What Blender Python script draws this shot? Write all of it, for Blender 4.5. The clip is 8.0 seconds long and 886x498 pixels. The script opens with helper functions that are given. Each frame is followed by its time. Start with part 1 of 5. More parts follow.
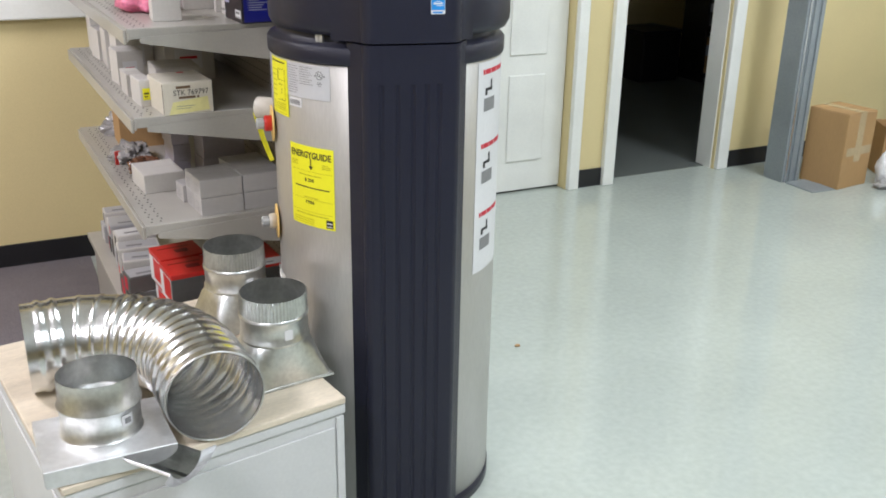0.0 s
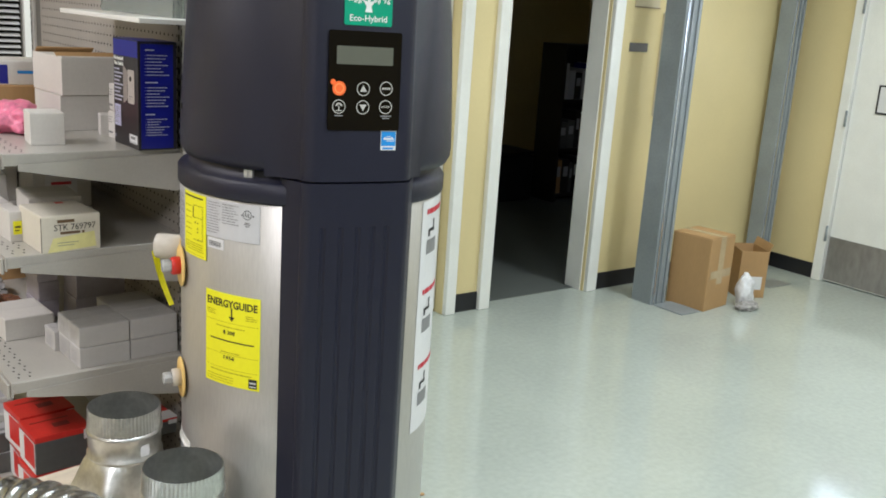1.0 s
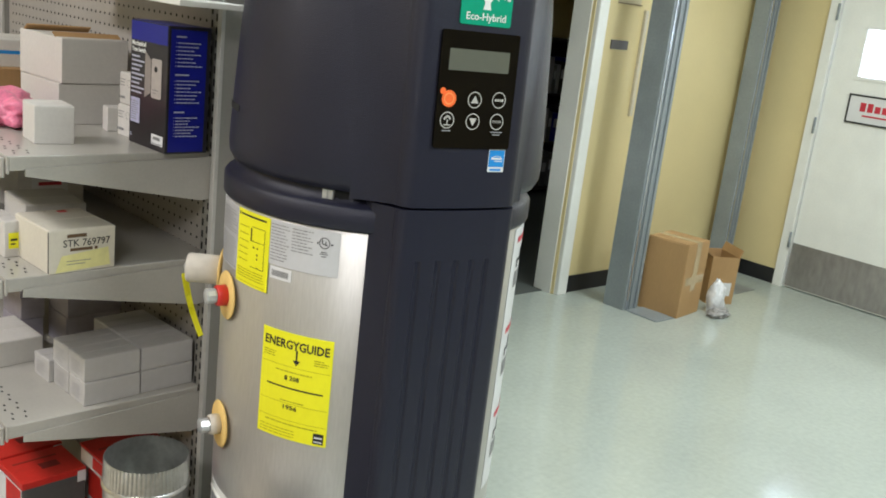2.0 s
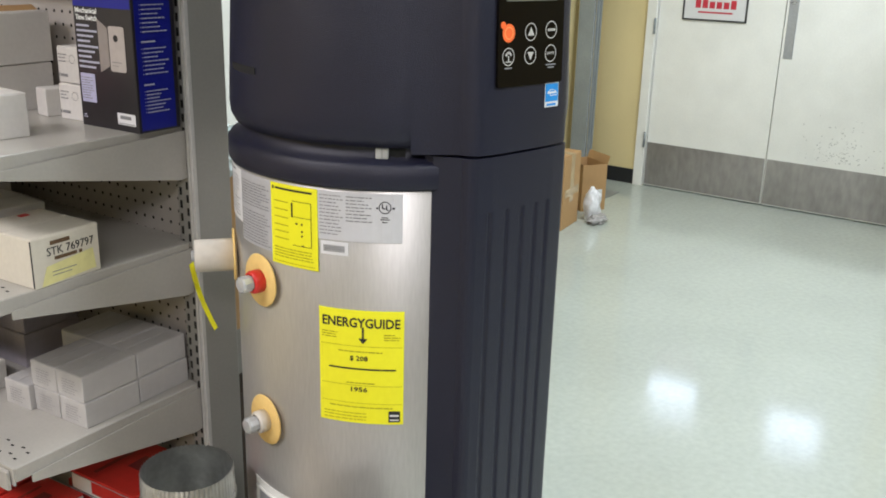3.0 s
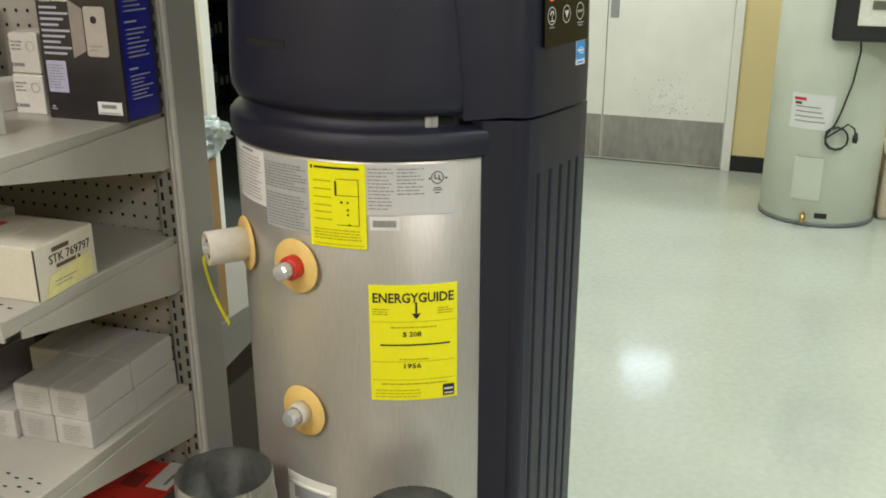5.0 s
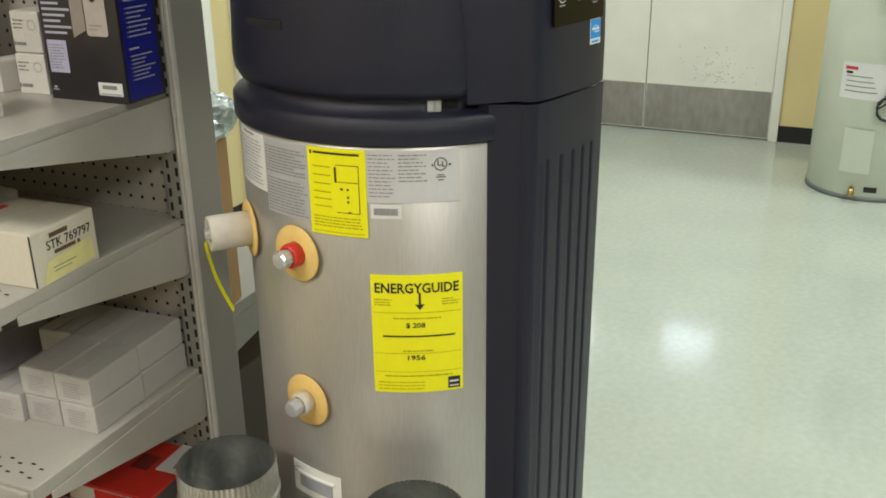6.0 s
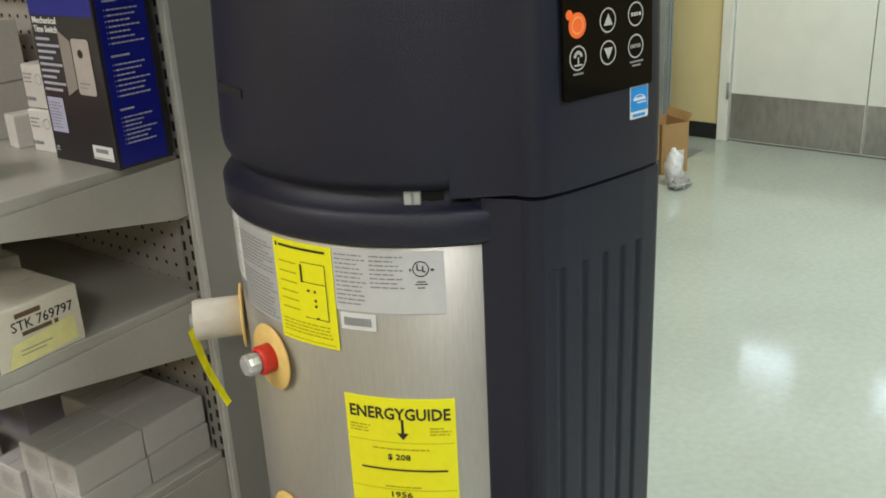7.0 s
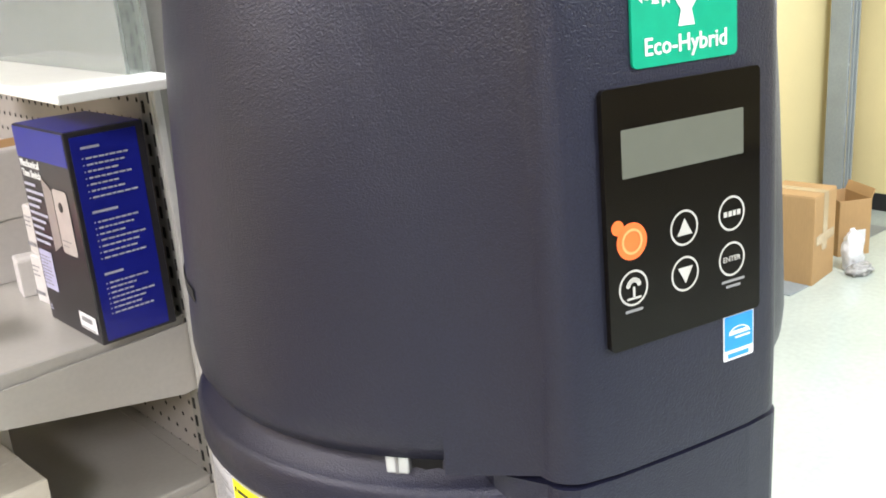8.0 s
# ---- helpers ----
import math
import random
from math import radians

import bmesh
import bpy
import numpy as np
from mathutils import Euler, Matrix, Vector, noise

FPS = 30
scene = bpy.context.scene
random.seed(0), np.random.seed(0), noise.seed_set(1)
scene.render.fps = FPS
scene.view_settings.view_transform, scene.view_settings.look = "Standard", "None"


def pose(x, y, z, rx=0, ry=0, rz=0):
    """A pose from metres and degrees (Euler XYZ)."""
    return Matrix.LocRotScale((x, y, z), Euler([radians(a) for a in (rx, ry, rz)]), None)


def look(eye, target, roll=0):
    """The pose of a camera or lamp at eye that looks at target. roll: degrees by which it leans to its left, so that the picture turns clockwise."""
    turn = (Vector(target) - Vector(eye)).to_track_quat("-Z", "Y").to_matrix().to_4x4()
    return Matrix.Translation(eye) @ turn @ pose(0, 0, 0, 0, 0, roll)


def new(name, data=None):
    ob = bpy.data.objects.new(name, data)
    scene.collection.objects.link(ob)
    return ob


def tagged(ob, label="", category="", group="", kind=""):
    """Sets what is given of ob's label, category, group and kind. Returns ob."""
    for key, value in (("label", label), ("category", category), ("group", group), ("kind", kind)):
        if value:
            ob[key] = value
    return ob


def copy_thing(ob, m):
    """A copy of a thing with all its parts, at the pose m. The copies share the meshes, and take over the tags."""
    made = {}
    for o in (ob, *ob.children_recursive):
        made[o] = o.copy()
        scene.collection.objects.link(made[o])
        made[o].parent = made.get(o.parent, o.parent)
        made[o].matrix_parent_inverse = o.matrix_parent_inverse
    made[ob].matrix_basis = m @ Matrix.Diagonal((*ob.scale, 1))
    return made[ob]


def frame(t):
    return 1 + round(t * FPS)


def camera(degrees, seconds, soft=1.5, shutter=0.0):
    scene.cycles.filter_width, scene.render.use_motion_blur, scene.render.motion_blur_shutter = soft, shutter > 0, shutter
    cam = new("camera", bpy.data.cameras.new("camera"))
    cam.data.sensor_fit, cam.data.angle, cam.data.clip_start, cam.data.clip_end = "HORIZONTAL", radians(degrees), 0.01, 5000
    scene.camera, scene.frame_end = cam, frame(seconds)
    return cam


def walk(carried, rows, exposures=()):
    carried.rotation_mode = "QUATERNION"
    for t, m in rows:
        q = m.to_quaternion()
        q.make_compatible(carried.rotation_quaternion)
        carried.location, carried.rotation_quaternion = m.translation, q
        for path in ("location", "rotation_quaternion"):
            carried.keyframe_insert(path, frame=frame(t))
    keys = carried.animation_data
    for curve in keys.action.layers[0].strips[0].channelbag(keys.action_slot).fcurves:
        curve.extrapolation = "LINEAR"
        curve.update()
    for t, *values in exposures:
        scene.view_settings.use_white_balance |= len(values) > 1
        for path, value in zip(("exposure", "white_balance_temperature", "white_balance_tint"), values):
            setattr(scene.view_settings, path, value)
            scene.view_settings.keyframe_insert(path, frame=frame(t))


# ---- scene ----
cam = camera(50.9, 8.0, soft=1.8)
PATH = [
    (0, (0.158, 0.150, 1.529), (0.981, 1.822, 0.802), 1.0),
    (0.3, (0.112, 0.252, 1.542), (1.033, 1.935, 1.001), 1.0),
    (0.5, (0.082, 0.313, 1.560), (1.084, 1.964, 1.041), 1.6),
    (0.8, (0.051, 0.355, 1.537), (1.207, 1.907, 1.034), 3.4),
    (1, (0.068, 0.479, 1.534), (1.233, 2.029, 1.045), 3.8),
    (1.5, (0.073, 0.727, 1.539), (1.283, 2.249, 1.072), 5.5),
    (1.7, (0.044, 0.797, 1.536), (1.274, 2.299, 1.056), 6.5),
    (2.8, (-0.204, 1.167, 1.51), (1.354, 2.267, 0.908), 2.1),
    (3, (-0.219, 1.247, 1.504), (1.336, 2.343, 0.889), 1.5),
    (3.5, (-0.309, 1.406, 1.495), (1.346, 2.345, 0.881), 1.6),
    (4, (-0.391, 1.542, 1.491), (1.334, 2.301, 0.821), 0.4),
    (4.2, (-0.403, 1.57, 1.494), (1.346, 2.289, 0.843), 0.3),
    (5.3, (-0.376, 1.574, 1.482), (1.363, 2.301, 0.813), -0.4),
    (5.5, (-0.368, 1.575, 1.493), (1.346, 2.33, 0.792), -0.2),
    (6, (-0.305, 1.541, 1.497), (1.376, 2.342, 0.768), -0.7),
    (6.5, (-0.103, 1.465, 1.498), (1.441, 2.499, 0.759), -0.9),
    (7, (0.095, 1.444, 1.521), (1.526, 2.648, 0.812), -2.9),
    (7.5, (0.292, 1.514, 1.549), (1.702, 2.772, 0.894), -1.7),
    (8, (0.447, 1.568, 1.583), (1.652, 3.046, 0.981), -4.5),
]
EXPOSURES = [(0, 0.26, 5800, 22), (0.5, 0.24, 5800, 22), (1, 0.2, 5900, 18), (1.5, 0.15, 6080, 14), (1.7, 0.16, 6050, 14), (2.8, 0.24, 5900, 20), (3.5, 0.22, 6080, 18), (4.2, 0.08, 6300, 14), (5.3, 0.05, 6450, 12), (6.5, 0.02, 6350, 11), (7, 0.0, 6200, 12), (7.5, -0.16, 5950, 20), (7.7, 0.35, 5850, 22), (8, 1.2, 5950, 22)]
walk(cam, [(t, look(eye, target, roll)) for t, eye, target, roll in PATH], EXPOSURES)

# ---- light ----
world = bpy.data.worlds.new("World")
scene.world = world
world.use_nodes = True
wbg = world.node_tree.nodes["Background"]
wbg.inputs[0].default_value = (0.6, 0.65, 0.7, 1)
wbg.inputs[1].default_value = 0.05
WARM, COOL = (1.0, 0.945, 0.86), (0.925, 0.99, 0.915)  # older and newer tubes
TUBES = [(-1.2, 0.4, WARM, 48), (1.4, 0.2, COOL, 43), (4.0, 0.2, COOL, 34), (-1.2, 2.9, WARM, 48), (4.1, 2.6, COOL, 28), (1.45, 2.8, COOL, 20)]  # ceiling fixtures: x and y of their middles, colour, watts
ROOM_H = 2.75


# ---- materials ----
def nodes_of(name):
    m = bpy.data.materials.new(name)
    m.use_nodes = True
    nt = m.node_tree
    return m, nt, nt.nodes["Principled BSDF"]


def surface(name, colour, rough=0.5, metal=0.0, grain=0.06, scale=60.0, stain=0.06, stain_scale=4.0, bump=0.1, stretch=(1, 1, 1), rough_var=0.1, spec=0.5, random_tint=0.0, coat=0.0):
    """A painted, printed or metal surface with a fine grain, broad stains and a slight relief."""
    m, nt, b = nodes_of(name)
    n, l = nt.nodes, nt.links
    tc = n.new("ShaderNodeTexCoord")
    mp = n.new("ShaderNodeMapping")
    mp.inputs["Scale"].default_value = stretch
    l.new(tc.outputs["Object"], mp.inputs["Vector"])
    fine = n.new("ShaderNodeTexNoise")
    fine.inputs["Scale"].default_value, fine.inputs["Detail"].default_value = scale, 5
    broad = n.new("ShaderNodeTexNoise")
    broad.inputs["Scale"].default_value, broad.inputs["Detail"].default_value = stain_scale, 4
    for t in (fine, broad):
        l.new(mp.outputs[0], t.inputs["Vector"])
    def spread(src, amount):
        r = n.new("ShaderNodeMapRange")
        r.inputs["From Min"].default_value, r.inputs["From Max"].default_value = 0.3, 0.7
        r.inputs["To Min"].default_value, r.inputs["To Max"].default_value = 1 - amount, 1 + amount
        l.new(src, r.inputs["Value"])
        return r.outputs[0]
    f1, f2 = spread(fine.outputs["Fac"], grain), spread(broad.outputs["Fac"], stain)
    mul = n.new("ShaderNodeMath")
    mul.operation = "MULTIPLY"
    l.new(f1, mul.inputs[0]), l.new(f2, mul.inputs[1])
    fac = mul.outputs[0]
    if random_tint:
        oi = n.new("ShaderNodeObjectInfo")
        rr = n.new("ShaderNodeMapRange")
        rr.inputs["To Min"].default_value, rr.inputs["To Max"].default_value = 1 - random_tint, 1 + random_tint
        l.new(oi.outputs["Random"], rr.inputs["Value"])
        m2 = n.new("ShaderNodeMath")
        m2.operation = "MULTIPLY"
        l.new(fac, m2.inputs[0]), l.new(rr.outputs[0], m2.inputs[1])
        fac = m2.outputs[0]
    vm = n.new("ShaderNodeVectorMath")
    vm.operation = "SCALE"
    vm.inputs[0].default_value = colour
    l.new(fac, vm.inputs["Scale"])
    l.new(vm.outputs[0], b.inputs["Base Color"])
    rv = n.new("ShaderNodeMapRange")
    rv.inputs["To Min"].default_value, rv.inputs["To Max"].default_value = max(0.02, rough - rough_var), min(1, rough + rough_var)
    l.new(broad.outputs["Fac"], rv.inputs["Value"])
    l.new(rv.outputs[0], b.inputs["Roughness"])
    b.inputs["Metallic"].default_value = metal
    b.inputs["Specular IOR Level"].default_value = spec
    b.inputs["Coat Weight"].default_value = coat
    if bump:
        bp = n.new("ShaderNodeBump")
        bp.inputs["Strength"].default_value, bp.inputs["Distance"].default_value = bump, 0.002
        l.new(fine.outputs["Fac"], bp.inputs["Height"])
        l.new(bp.outputs[0], b.inputs["Normal"])
    return m


def glowing(name, colour, strength):
    m, nt, b = nodes_of(name)
    b.inputs["Base Color"].default_value = (*colour, 1)
    b.inputs["Emission Color"].default_value = (*colour, 1)
    b.inputs["Emission Strength"].default_value = strength
    return m


WALL = surface("wall_paint", (0.72, 0.60, 0.31), 0.6, scale=220, grain=0.03, stain=0.05, stain_scale=1.5, bump=0.25)
FLOOR = surface("vinyl_floor", (0.45, 0.49, 0.44), 0.115, scale=40, grain=0.055, stain=0.05, stain_scale=2.2, bump=0.03, rough_var=0.05)
CEILING = surface("ceiling_tile", (0.75, 0.75, 0.72), 0.9, scale=120, bump=0.3)
WHITE_PAINT = surface("white_paint", (0.82, 0.82, 0.77), 0.4, scale=90, grain=0.02, stain=0.05, bump=0.05)
BLACK_BASE = surface("black_vinyl_base", (0.012, 0.012, 0.014), 0.45, scale=80)
STEEL_SILVER = surface("brushed_silver_jacket", (0.50, 0.49, 0.465), 0.40, metal=0.65, scale=300, grain=0.05, stain=0.05, stain_scale=3, bump=0.04, stretch=(1, 1, 0.12))
SHROUD = surface("navy_black_plastic", (0.0112, 0.0118, 0.026), 0.37, scale=650, grain=0.22, stain=0.04, stain_scale=5, bump=0.35, rough_var=0.02, spec=0.42)
GALV = surface("galvanised_steel", (0.66, 0.67, 0.65), 0.36, metal=1.0, scale=90, grain=0.10, stain=0.16, stain_scale=14, bump=0.10, rough_var=0.10)
BRIGHT_GALV = surface("bright_rolled_steel", (0.72, 0.73, 0.73), 0.24, metal=1.0, scale=90, grain=0.06, stain=0.10, stain_scale=9, bump=0.05, rough_var=0.08)
SHELF_GREY = surface("shelf_enamel", (0.40, 0.385, 0.345), 0.30, scale=160, grain=0.03, stain=0.06, stain_scale=9, bump=0.04, rough_var=0.03)
UPRIGHT_GREY = surface("upright_enamel", (0.28, 0.27, 0.245), 0.45, scale=160, grain=0.03, stain=0.06, bump=0.04)
HOLE = surface("dark_hole", (0.01, 0.01, 0.01), 0.9)
CABINET = surface("cabinet_enamel", (0.62, 0.63, 0.62), 0.4, scale=120, grain=0.03, stain=0.06, bump=0.04)
BOARD = surface("raw_board", (0.66, 0.58, 0.45), 0.7, scale=70, grain=0.10, stain=0.10, stretch=(1, 8, 8), bump=0.1)
YELLOW = surface("yellow_label", (0.86, 0.82, 0.0), 0.45, scale=100, grain=0.02, stain=0.02, bump=0.0)
PAPER = surface("white_label", (0.70, 0.70, 0.70), 0.5, scale=100, grain=0.02, stain=0.04, bump=0.0)
GREYPAPER = surface("silver_label", (0.42, 0.42, 0.43), 0.45, scale=100, grain=0.02, stain=0.04, bump=0.0)
INK = surface("black_ink", (0.015, 0.015, 0.015), 0.6, bump=0.0)
FAINT = surface("faint_print", (0.22, 0.22, 0.22), 0.6, bump=0.0)
REDINK = surface("red_ink", (0.55, 0.03, 0.05), 0.6, bump=0.0)
CARD = surface("cardboard", (0.43, 0.26, 0.11), 0.75, scale=160, grain=0.05, stain=0.08, stretch=(1, 1, 0.15), bump=0.08, random_tint=0.05)
TAPE = surface("packing_tape", (0.50, 0.38, 0.22), 0.2, bump=0.02)
WHITEBOX = surface("white_carton", (0.62, 0.60, 0.56), 0.6, scale=120, grain=0.03, stain=0.06, bump=0.04, random_tint=0.08)
BLUE = surface("blue_print", (0.008, 0.012, 0.22), 0.35, grain=0.03, bump=0.0)
BLACKBOX = surface("black_print", (0.022, 0.020, 0.022), 0.35, bump=0.0)
RED = surface("red_print", (0.60, 0.03, 0.02), 0.4, bump=0.0)
GREEN = surface("green_badge", (0.0, 0.32, 0.18), 0.35, bump=0.0)
SKYBLUE = surface("blue_badge", (0.02, 0.25, 0.65), 0.4, bump=0.0)
ORANGE = surface("orange_button", (0.95, 0.16, 0.03), 0.4, bump=0.0)
GLOSSBLACK = surface("gloss_black_overlay", (0.006, 0.005, 0.004), 0.08, grain=0.02, bump=0.0, rough_var=0.03, spec=0.3)
LCD = surface("lcd_glass", (0.12, 0.125, 0.10), 0.2, grain=0.02, bump=0.0)
PVC = surface("beige_plastic_pipe", (0.62, 0.58, 0.50), 0.4, bump=0.03)
ESCUTCHEON = surface("yellow_foam_ring", (0.80, 0.55, 0.18), 0.6, bump=0.08)
CREAM_TANK = surface("cream_tank_enamel", (0.60, 0.64, 0.55), 0.4, scale=80, grain=0.02, stain=0.05, bump=0.03)
POST_GREY = surface("grey_steel_paint", (0.27, 0.30, 0.31), 0.4, scale=80, grain=0.06, stain=0.12, bump=0.05)
KICK = surface("scuffed_kick_plate", (0.36, 0.345, 0.33), 0.45, metal=0.6, scale=30, grain=0.12, stain=0.15, stretch=(1, 1, 0.4), bump=0.05)
CARPET = surface("dark_carpet", (0.10, 0.11, 0.10), 0.95, scale=300, grain=0.3, bump=0.6)
DARK_WOOD = surface("dark_bookcase", (0.02, 0.018, 0.016), 0.5)


# ---- mesh helpers ----
def mesh_of(name, bm, material):
    me = bpy.data.meshes.new(name)
    bm.normal_update()
    bm.to_mesh(me)
    bm.free()
    for m in (material if isinstance(material, (list, tuple)) else [material]):
        me.materials.append(m)
    return me


def part(name, bm, material, parent=None, label="", at=None):
    """Links a bmesh as one mesh object, under a thing or a part."""
    ob = new(name, mesh_of(name, bm, material))
    if parent is not None:
        ob.parent = parent
    if at is not None:
        ob.matrix_basis = at
    if label:
        ob["label"] = label
    if name in ("print", "small_print", "scribble", "barcode", "slip_print"):
        ob["kind"] = "stuff"
    return ob


def thing(name, at, label, category, group="", kind=""):
    ob = new(name)
    ob.empty_display_size = 0.05
    ob.matrix_basis = at
    return tagged(ob, label, category, group, kind)


def box(x0, y0, z0, x1, y1, z1, bevel=0.0, seg=2, bm=None):
    own = bm is None
    tmp = bmesh.new()
    bmesh.ops.create_cube(tmp, size=1.0)
    for v in tmp.verts:
        v.co = Vector((x0 + (v.co.x + 0.5) * (x1 - x0), y0 + (v.co.y + 0.5) * (y1 - y0), z0 + (v.co.z + 0.5) * (z1 - z0)))
    if bevel:
        bmesh.ops.bevel(tmp, geom=tmp.edges[:], offset=bevel, segments=seg, profile=0.5, affect="EDGES")
    if own:
        return tmp
    me = bpy.data.meshes.new("t")
    tmp.to_mesh(me)
    tmp.free()
    bm.from_mesh(me)
    bpy.data.meshes.remove(me)
    return bm


def lathe(profile, seg=64, bm=None, a0=0.0, a1=360.0, smooth=True):
    """Turns a profile of (radius, z) about the z axis."""
    bm = bm or bmesh.new()
    full = abs(a1 - a0) >= 360
    n = seg if full else seg + 1
    rings = []
    for r, z in profile:
        rings.append([bm.verts.new((r * math.cos(radians(a0 + (a1 - a0) * i / seg)), r * math.sin(radians(a0 + (a1 - a0) * i / seg)), z)) for i in range(n)])
    for a, b in zip(rings, rings[1:]):
        for i in range(seg):
            j = (i + 1) % n
            f = bm.faces.new((a[i], a[j], b[j], b[i]))
            f.smooth = smooth
    return bm


def prism(outline, z0, z1, bm=None, smooth=False):
    """An upright prism over a closed outline (x, y), anticlockwise; its caps stand apart from its sides."""
    bm = bm or bmesh.new()
    lo, hi, lo2, hi2 = ([bm.verts.new((x, y, z)) for x, y in outline] for z in (z0, z1, z0, z1))
    n = len(outline)
    for i in range(n):
        f = bm.faces.new((lo[i], lo[(i + 1) % n], hi[(i + 1) % n], hi[i]))
        f.smooth = smooth
    bm.faces.new(hi2)
    bm.faces.new(lo2[::-1])
    return bm


def tube(points, radius, seg=16, bm=None, closed_ends=True, radii=None):
    """A round tube along a polyline."""
    bm = bm or bmesh.new()
    pts = [Vector(p) for p in points]
    rings, up = [], None
    for i, p in enumerate(pts):
        d = (pts[min(i + 1, len(pts) - 1)] - pts[max(i - 1, 0)]).normalized()
        if up is None:
            up = Vector((0, 0, 1)) if abs(d.z) < 0.9 else Vector((1, 0, 0))
        s = d.cross(up).normalized()
        up = s.cross(d).normalized()
        r = radii[i] if radii else radius
        rings.append([bm.verts.new(p + (s * math.cos(2 * math.pi * k / seg) + up * math.sin(2 * math.pi * k / seg)) * r) for k in range(seg)])
    for a, b in zip(rings, rings[1:]):
        for k in range(seg):
            bm.faces.new((a[k], a[(k + 1) % seg], b[(k + 1) % seg], b[k])).smooth = True
    if closed_ends:
        bm.faces.new(rings[0][::-1])
        bm.faces.new(rings[-1])
    return bm


def curved(radius, a0, a1, z0, z1, bm=None, seg=None, thick=0.0006):
    """A thin sheet wrapped on a drum of that radius, between two angles in degrees."""
    bm = bm or bmesh.new()
    seg = seg or max(2, int(abs(a1 - a0) / 3))
    rows = []
    for r in (radius, radius + thick):
        for z in (z0, z1):
            rows.append([bm.verts.new((r * math.cos(radians(a0 + (a1 - a0) * i / seg)), r * math.sin(radians(a0 + (a1 - a0) * i / seg)), z)) for i in range(seg + 1)])
    il, ih, ol, oh = rows
    for i in range(seg):
        for q in ((ol[i], ol[i + 1], oh[i + 1], oh[i]), (oh[i], oh[i + 1], ih[i + 1], ih[i]), (il[i], il[i + 1], ol[i + 1], ol[i]), (ih[i], ih[i + 1], il[i + 1], il[i])):
            bm.faces.new(q).smooth = False
    for i in (0, seg):
        bm.faces.new((il[i], ol[i], oh[i], ih[i]))
    bmesh.ops.recalc_face_normals(bm, faces=bm.faces[:])
    return bm


def moved(bm, m):
    bmesh.ops.transform(bm, matrix=m, verts=bm.verts[:])
    return bm


def text_mesh(body, size, width=None, extrude=0.0003, bold=0.0):
    """Flat letters in the xy plane, centred, as a bmesh; width squeezes them to a length."""
    cu = bpy.data.curves.new("letters", "FONT")
    cu.body, cu.size, cu.extrude, cu.align_x, cu.align_y, cu.resolution_u = body, size, extrude, "CENTER", "CENTER", 2
    cu.offset = bold
    ob = new("letters", cu)
    bpy.context.view_layer.update()
    me = bpy.data.meshes.new_from_object(ob.evaluated_get(bpy.context.evaluated_depsgraph_get()))
    bm = bmesh.new()
    bm.from_mesh(me)
    bpy.data.objects.remove(ob)
    bpy.data.curves.remove(cu)
    bpy.data.meshes.remove(me)
    if width and bm.verts:
        xs = [v.co.x for v in bm.verts]
        s, mid = width / (max(xs) - min(xs)), (max(xs) + min(xs)) / 2
        for v in bm.verts:
            v.co.x = (v.co.x - mid) * s
    return bm


# ---- the room ----
def wall_with_openings(name, along, face, thick, lo, hi, openings, material=WALL):
    """A wall along x or y. face: the coordinate of its room side; openings: (from, to, bottom, top)."""
    bm = bmesh.new()
    cuts = sorted(openings)
    def slab(a, b, z0, z1):
        if b - a > 1e-4 and z1 - z0 > 1e-4:
            if along == "x":
                box(a, face, z0, b, face + thick, z1, bm=bm)
            else:
                box(face, a, z0, face + thick, b, z1, bm=bm)
    at = lo
    for a, b, z0, z1 in cuts:
        slab(at, a, 0, ROOM_H)
        slab(a, b, 0, z0)
        slab(a, b, z1, ROOM_H)
        at = b
    slab(at, hi, 0, ROOM_H)
    return tagged(part(name, bm, material), "beige painted wall with a black vinyl base", "wall", kind="structure")


BACK_Y, DOOR_X, DOOR_SET = 4.206, 5.615, -0.026
# unseen west and south walls, set far off to keep reflections dark
WEST, SOUTH = -4.6, -7.0
floor = tagged(part("floor", box(WEST - 0.2, SOUTH - 0.2, -0.05, DOOR_X + 2.2, BACK_Y + 0.075, 0), FLOOR), "polished pale grey-green vinyl floor with scuffs", "floor", kind="structure")
ceiling = tagged(part("ceiling", box(WEST - 0.2, SOUTH - 0.2, ROOM_H, DOOR_X + 0.2, BACK_Y + 0.2, ROOM_H + 0.1), CEILING), "white suspended tile ceiling", "ceiling", kind="structure")
WIN = (-0.91, 0.934, 1.06, 2.1)
wall_with_openings("wall_north", "x", BACK_Y, 0.14, WEST, DOOR_X + 0.2, [WIN, (2.071, 2.886, 0, 2.04), (3.190, 3.918, 0, 2.04)])
wall_with_openings("wall_east", "y", DOOR_X, 0.14, SOUTH, BACK_Y, [(2.094, 3.754, 0, 2.08)])
wall_with_openings("wall_west", "y", WEST - 0.14, 0.14, SOUTH, BACK_Y + 0.14, [])
wall_with_openings("wall_south", "x", SOUTH - 0.14, 0.14, WEST - 0.14, DOOR_X + 0.14, [])


def baseboard(x0, y0, x1, y1):
    return tagged(part("baseboard", box(x0, y0, 0, x1, y1, 0.10, 0.002), BLACK_BASE), "black vinyl cove base along the wall", "baseboard", kind="structure")


for a, b in ((WEST, 2.003), (2.954, 3.113), (4.001, DOOR_X - 0.01)):
    baseboard(a, BACK_Y - 0.008, b, BACK_Y)
baseboard(DOOR_X - 0.008, 3.774, DOOR_X, BACK_Y - 0.008)
baseboard(DOOR_X - 0.008, SOUTH, DOOR_X, 2.074)


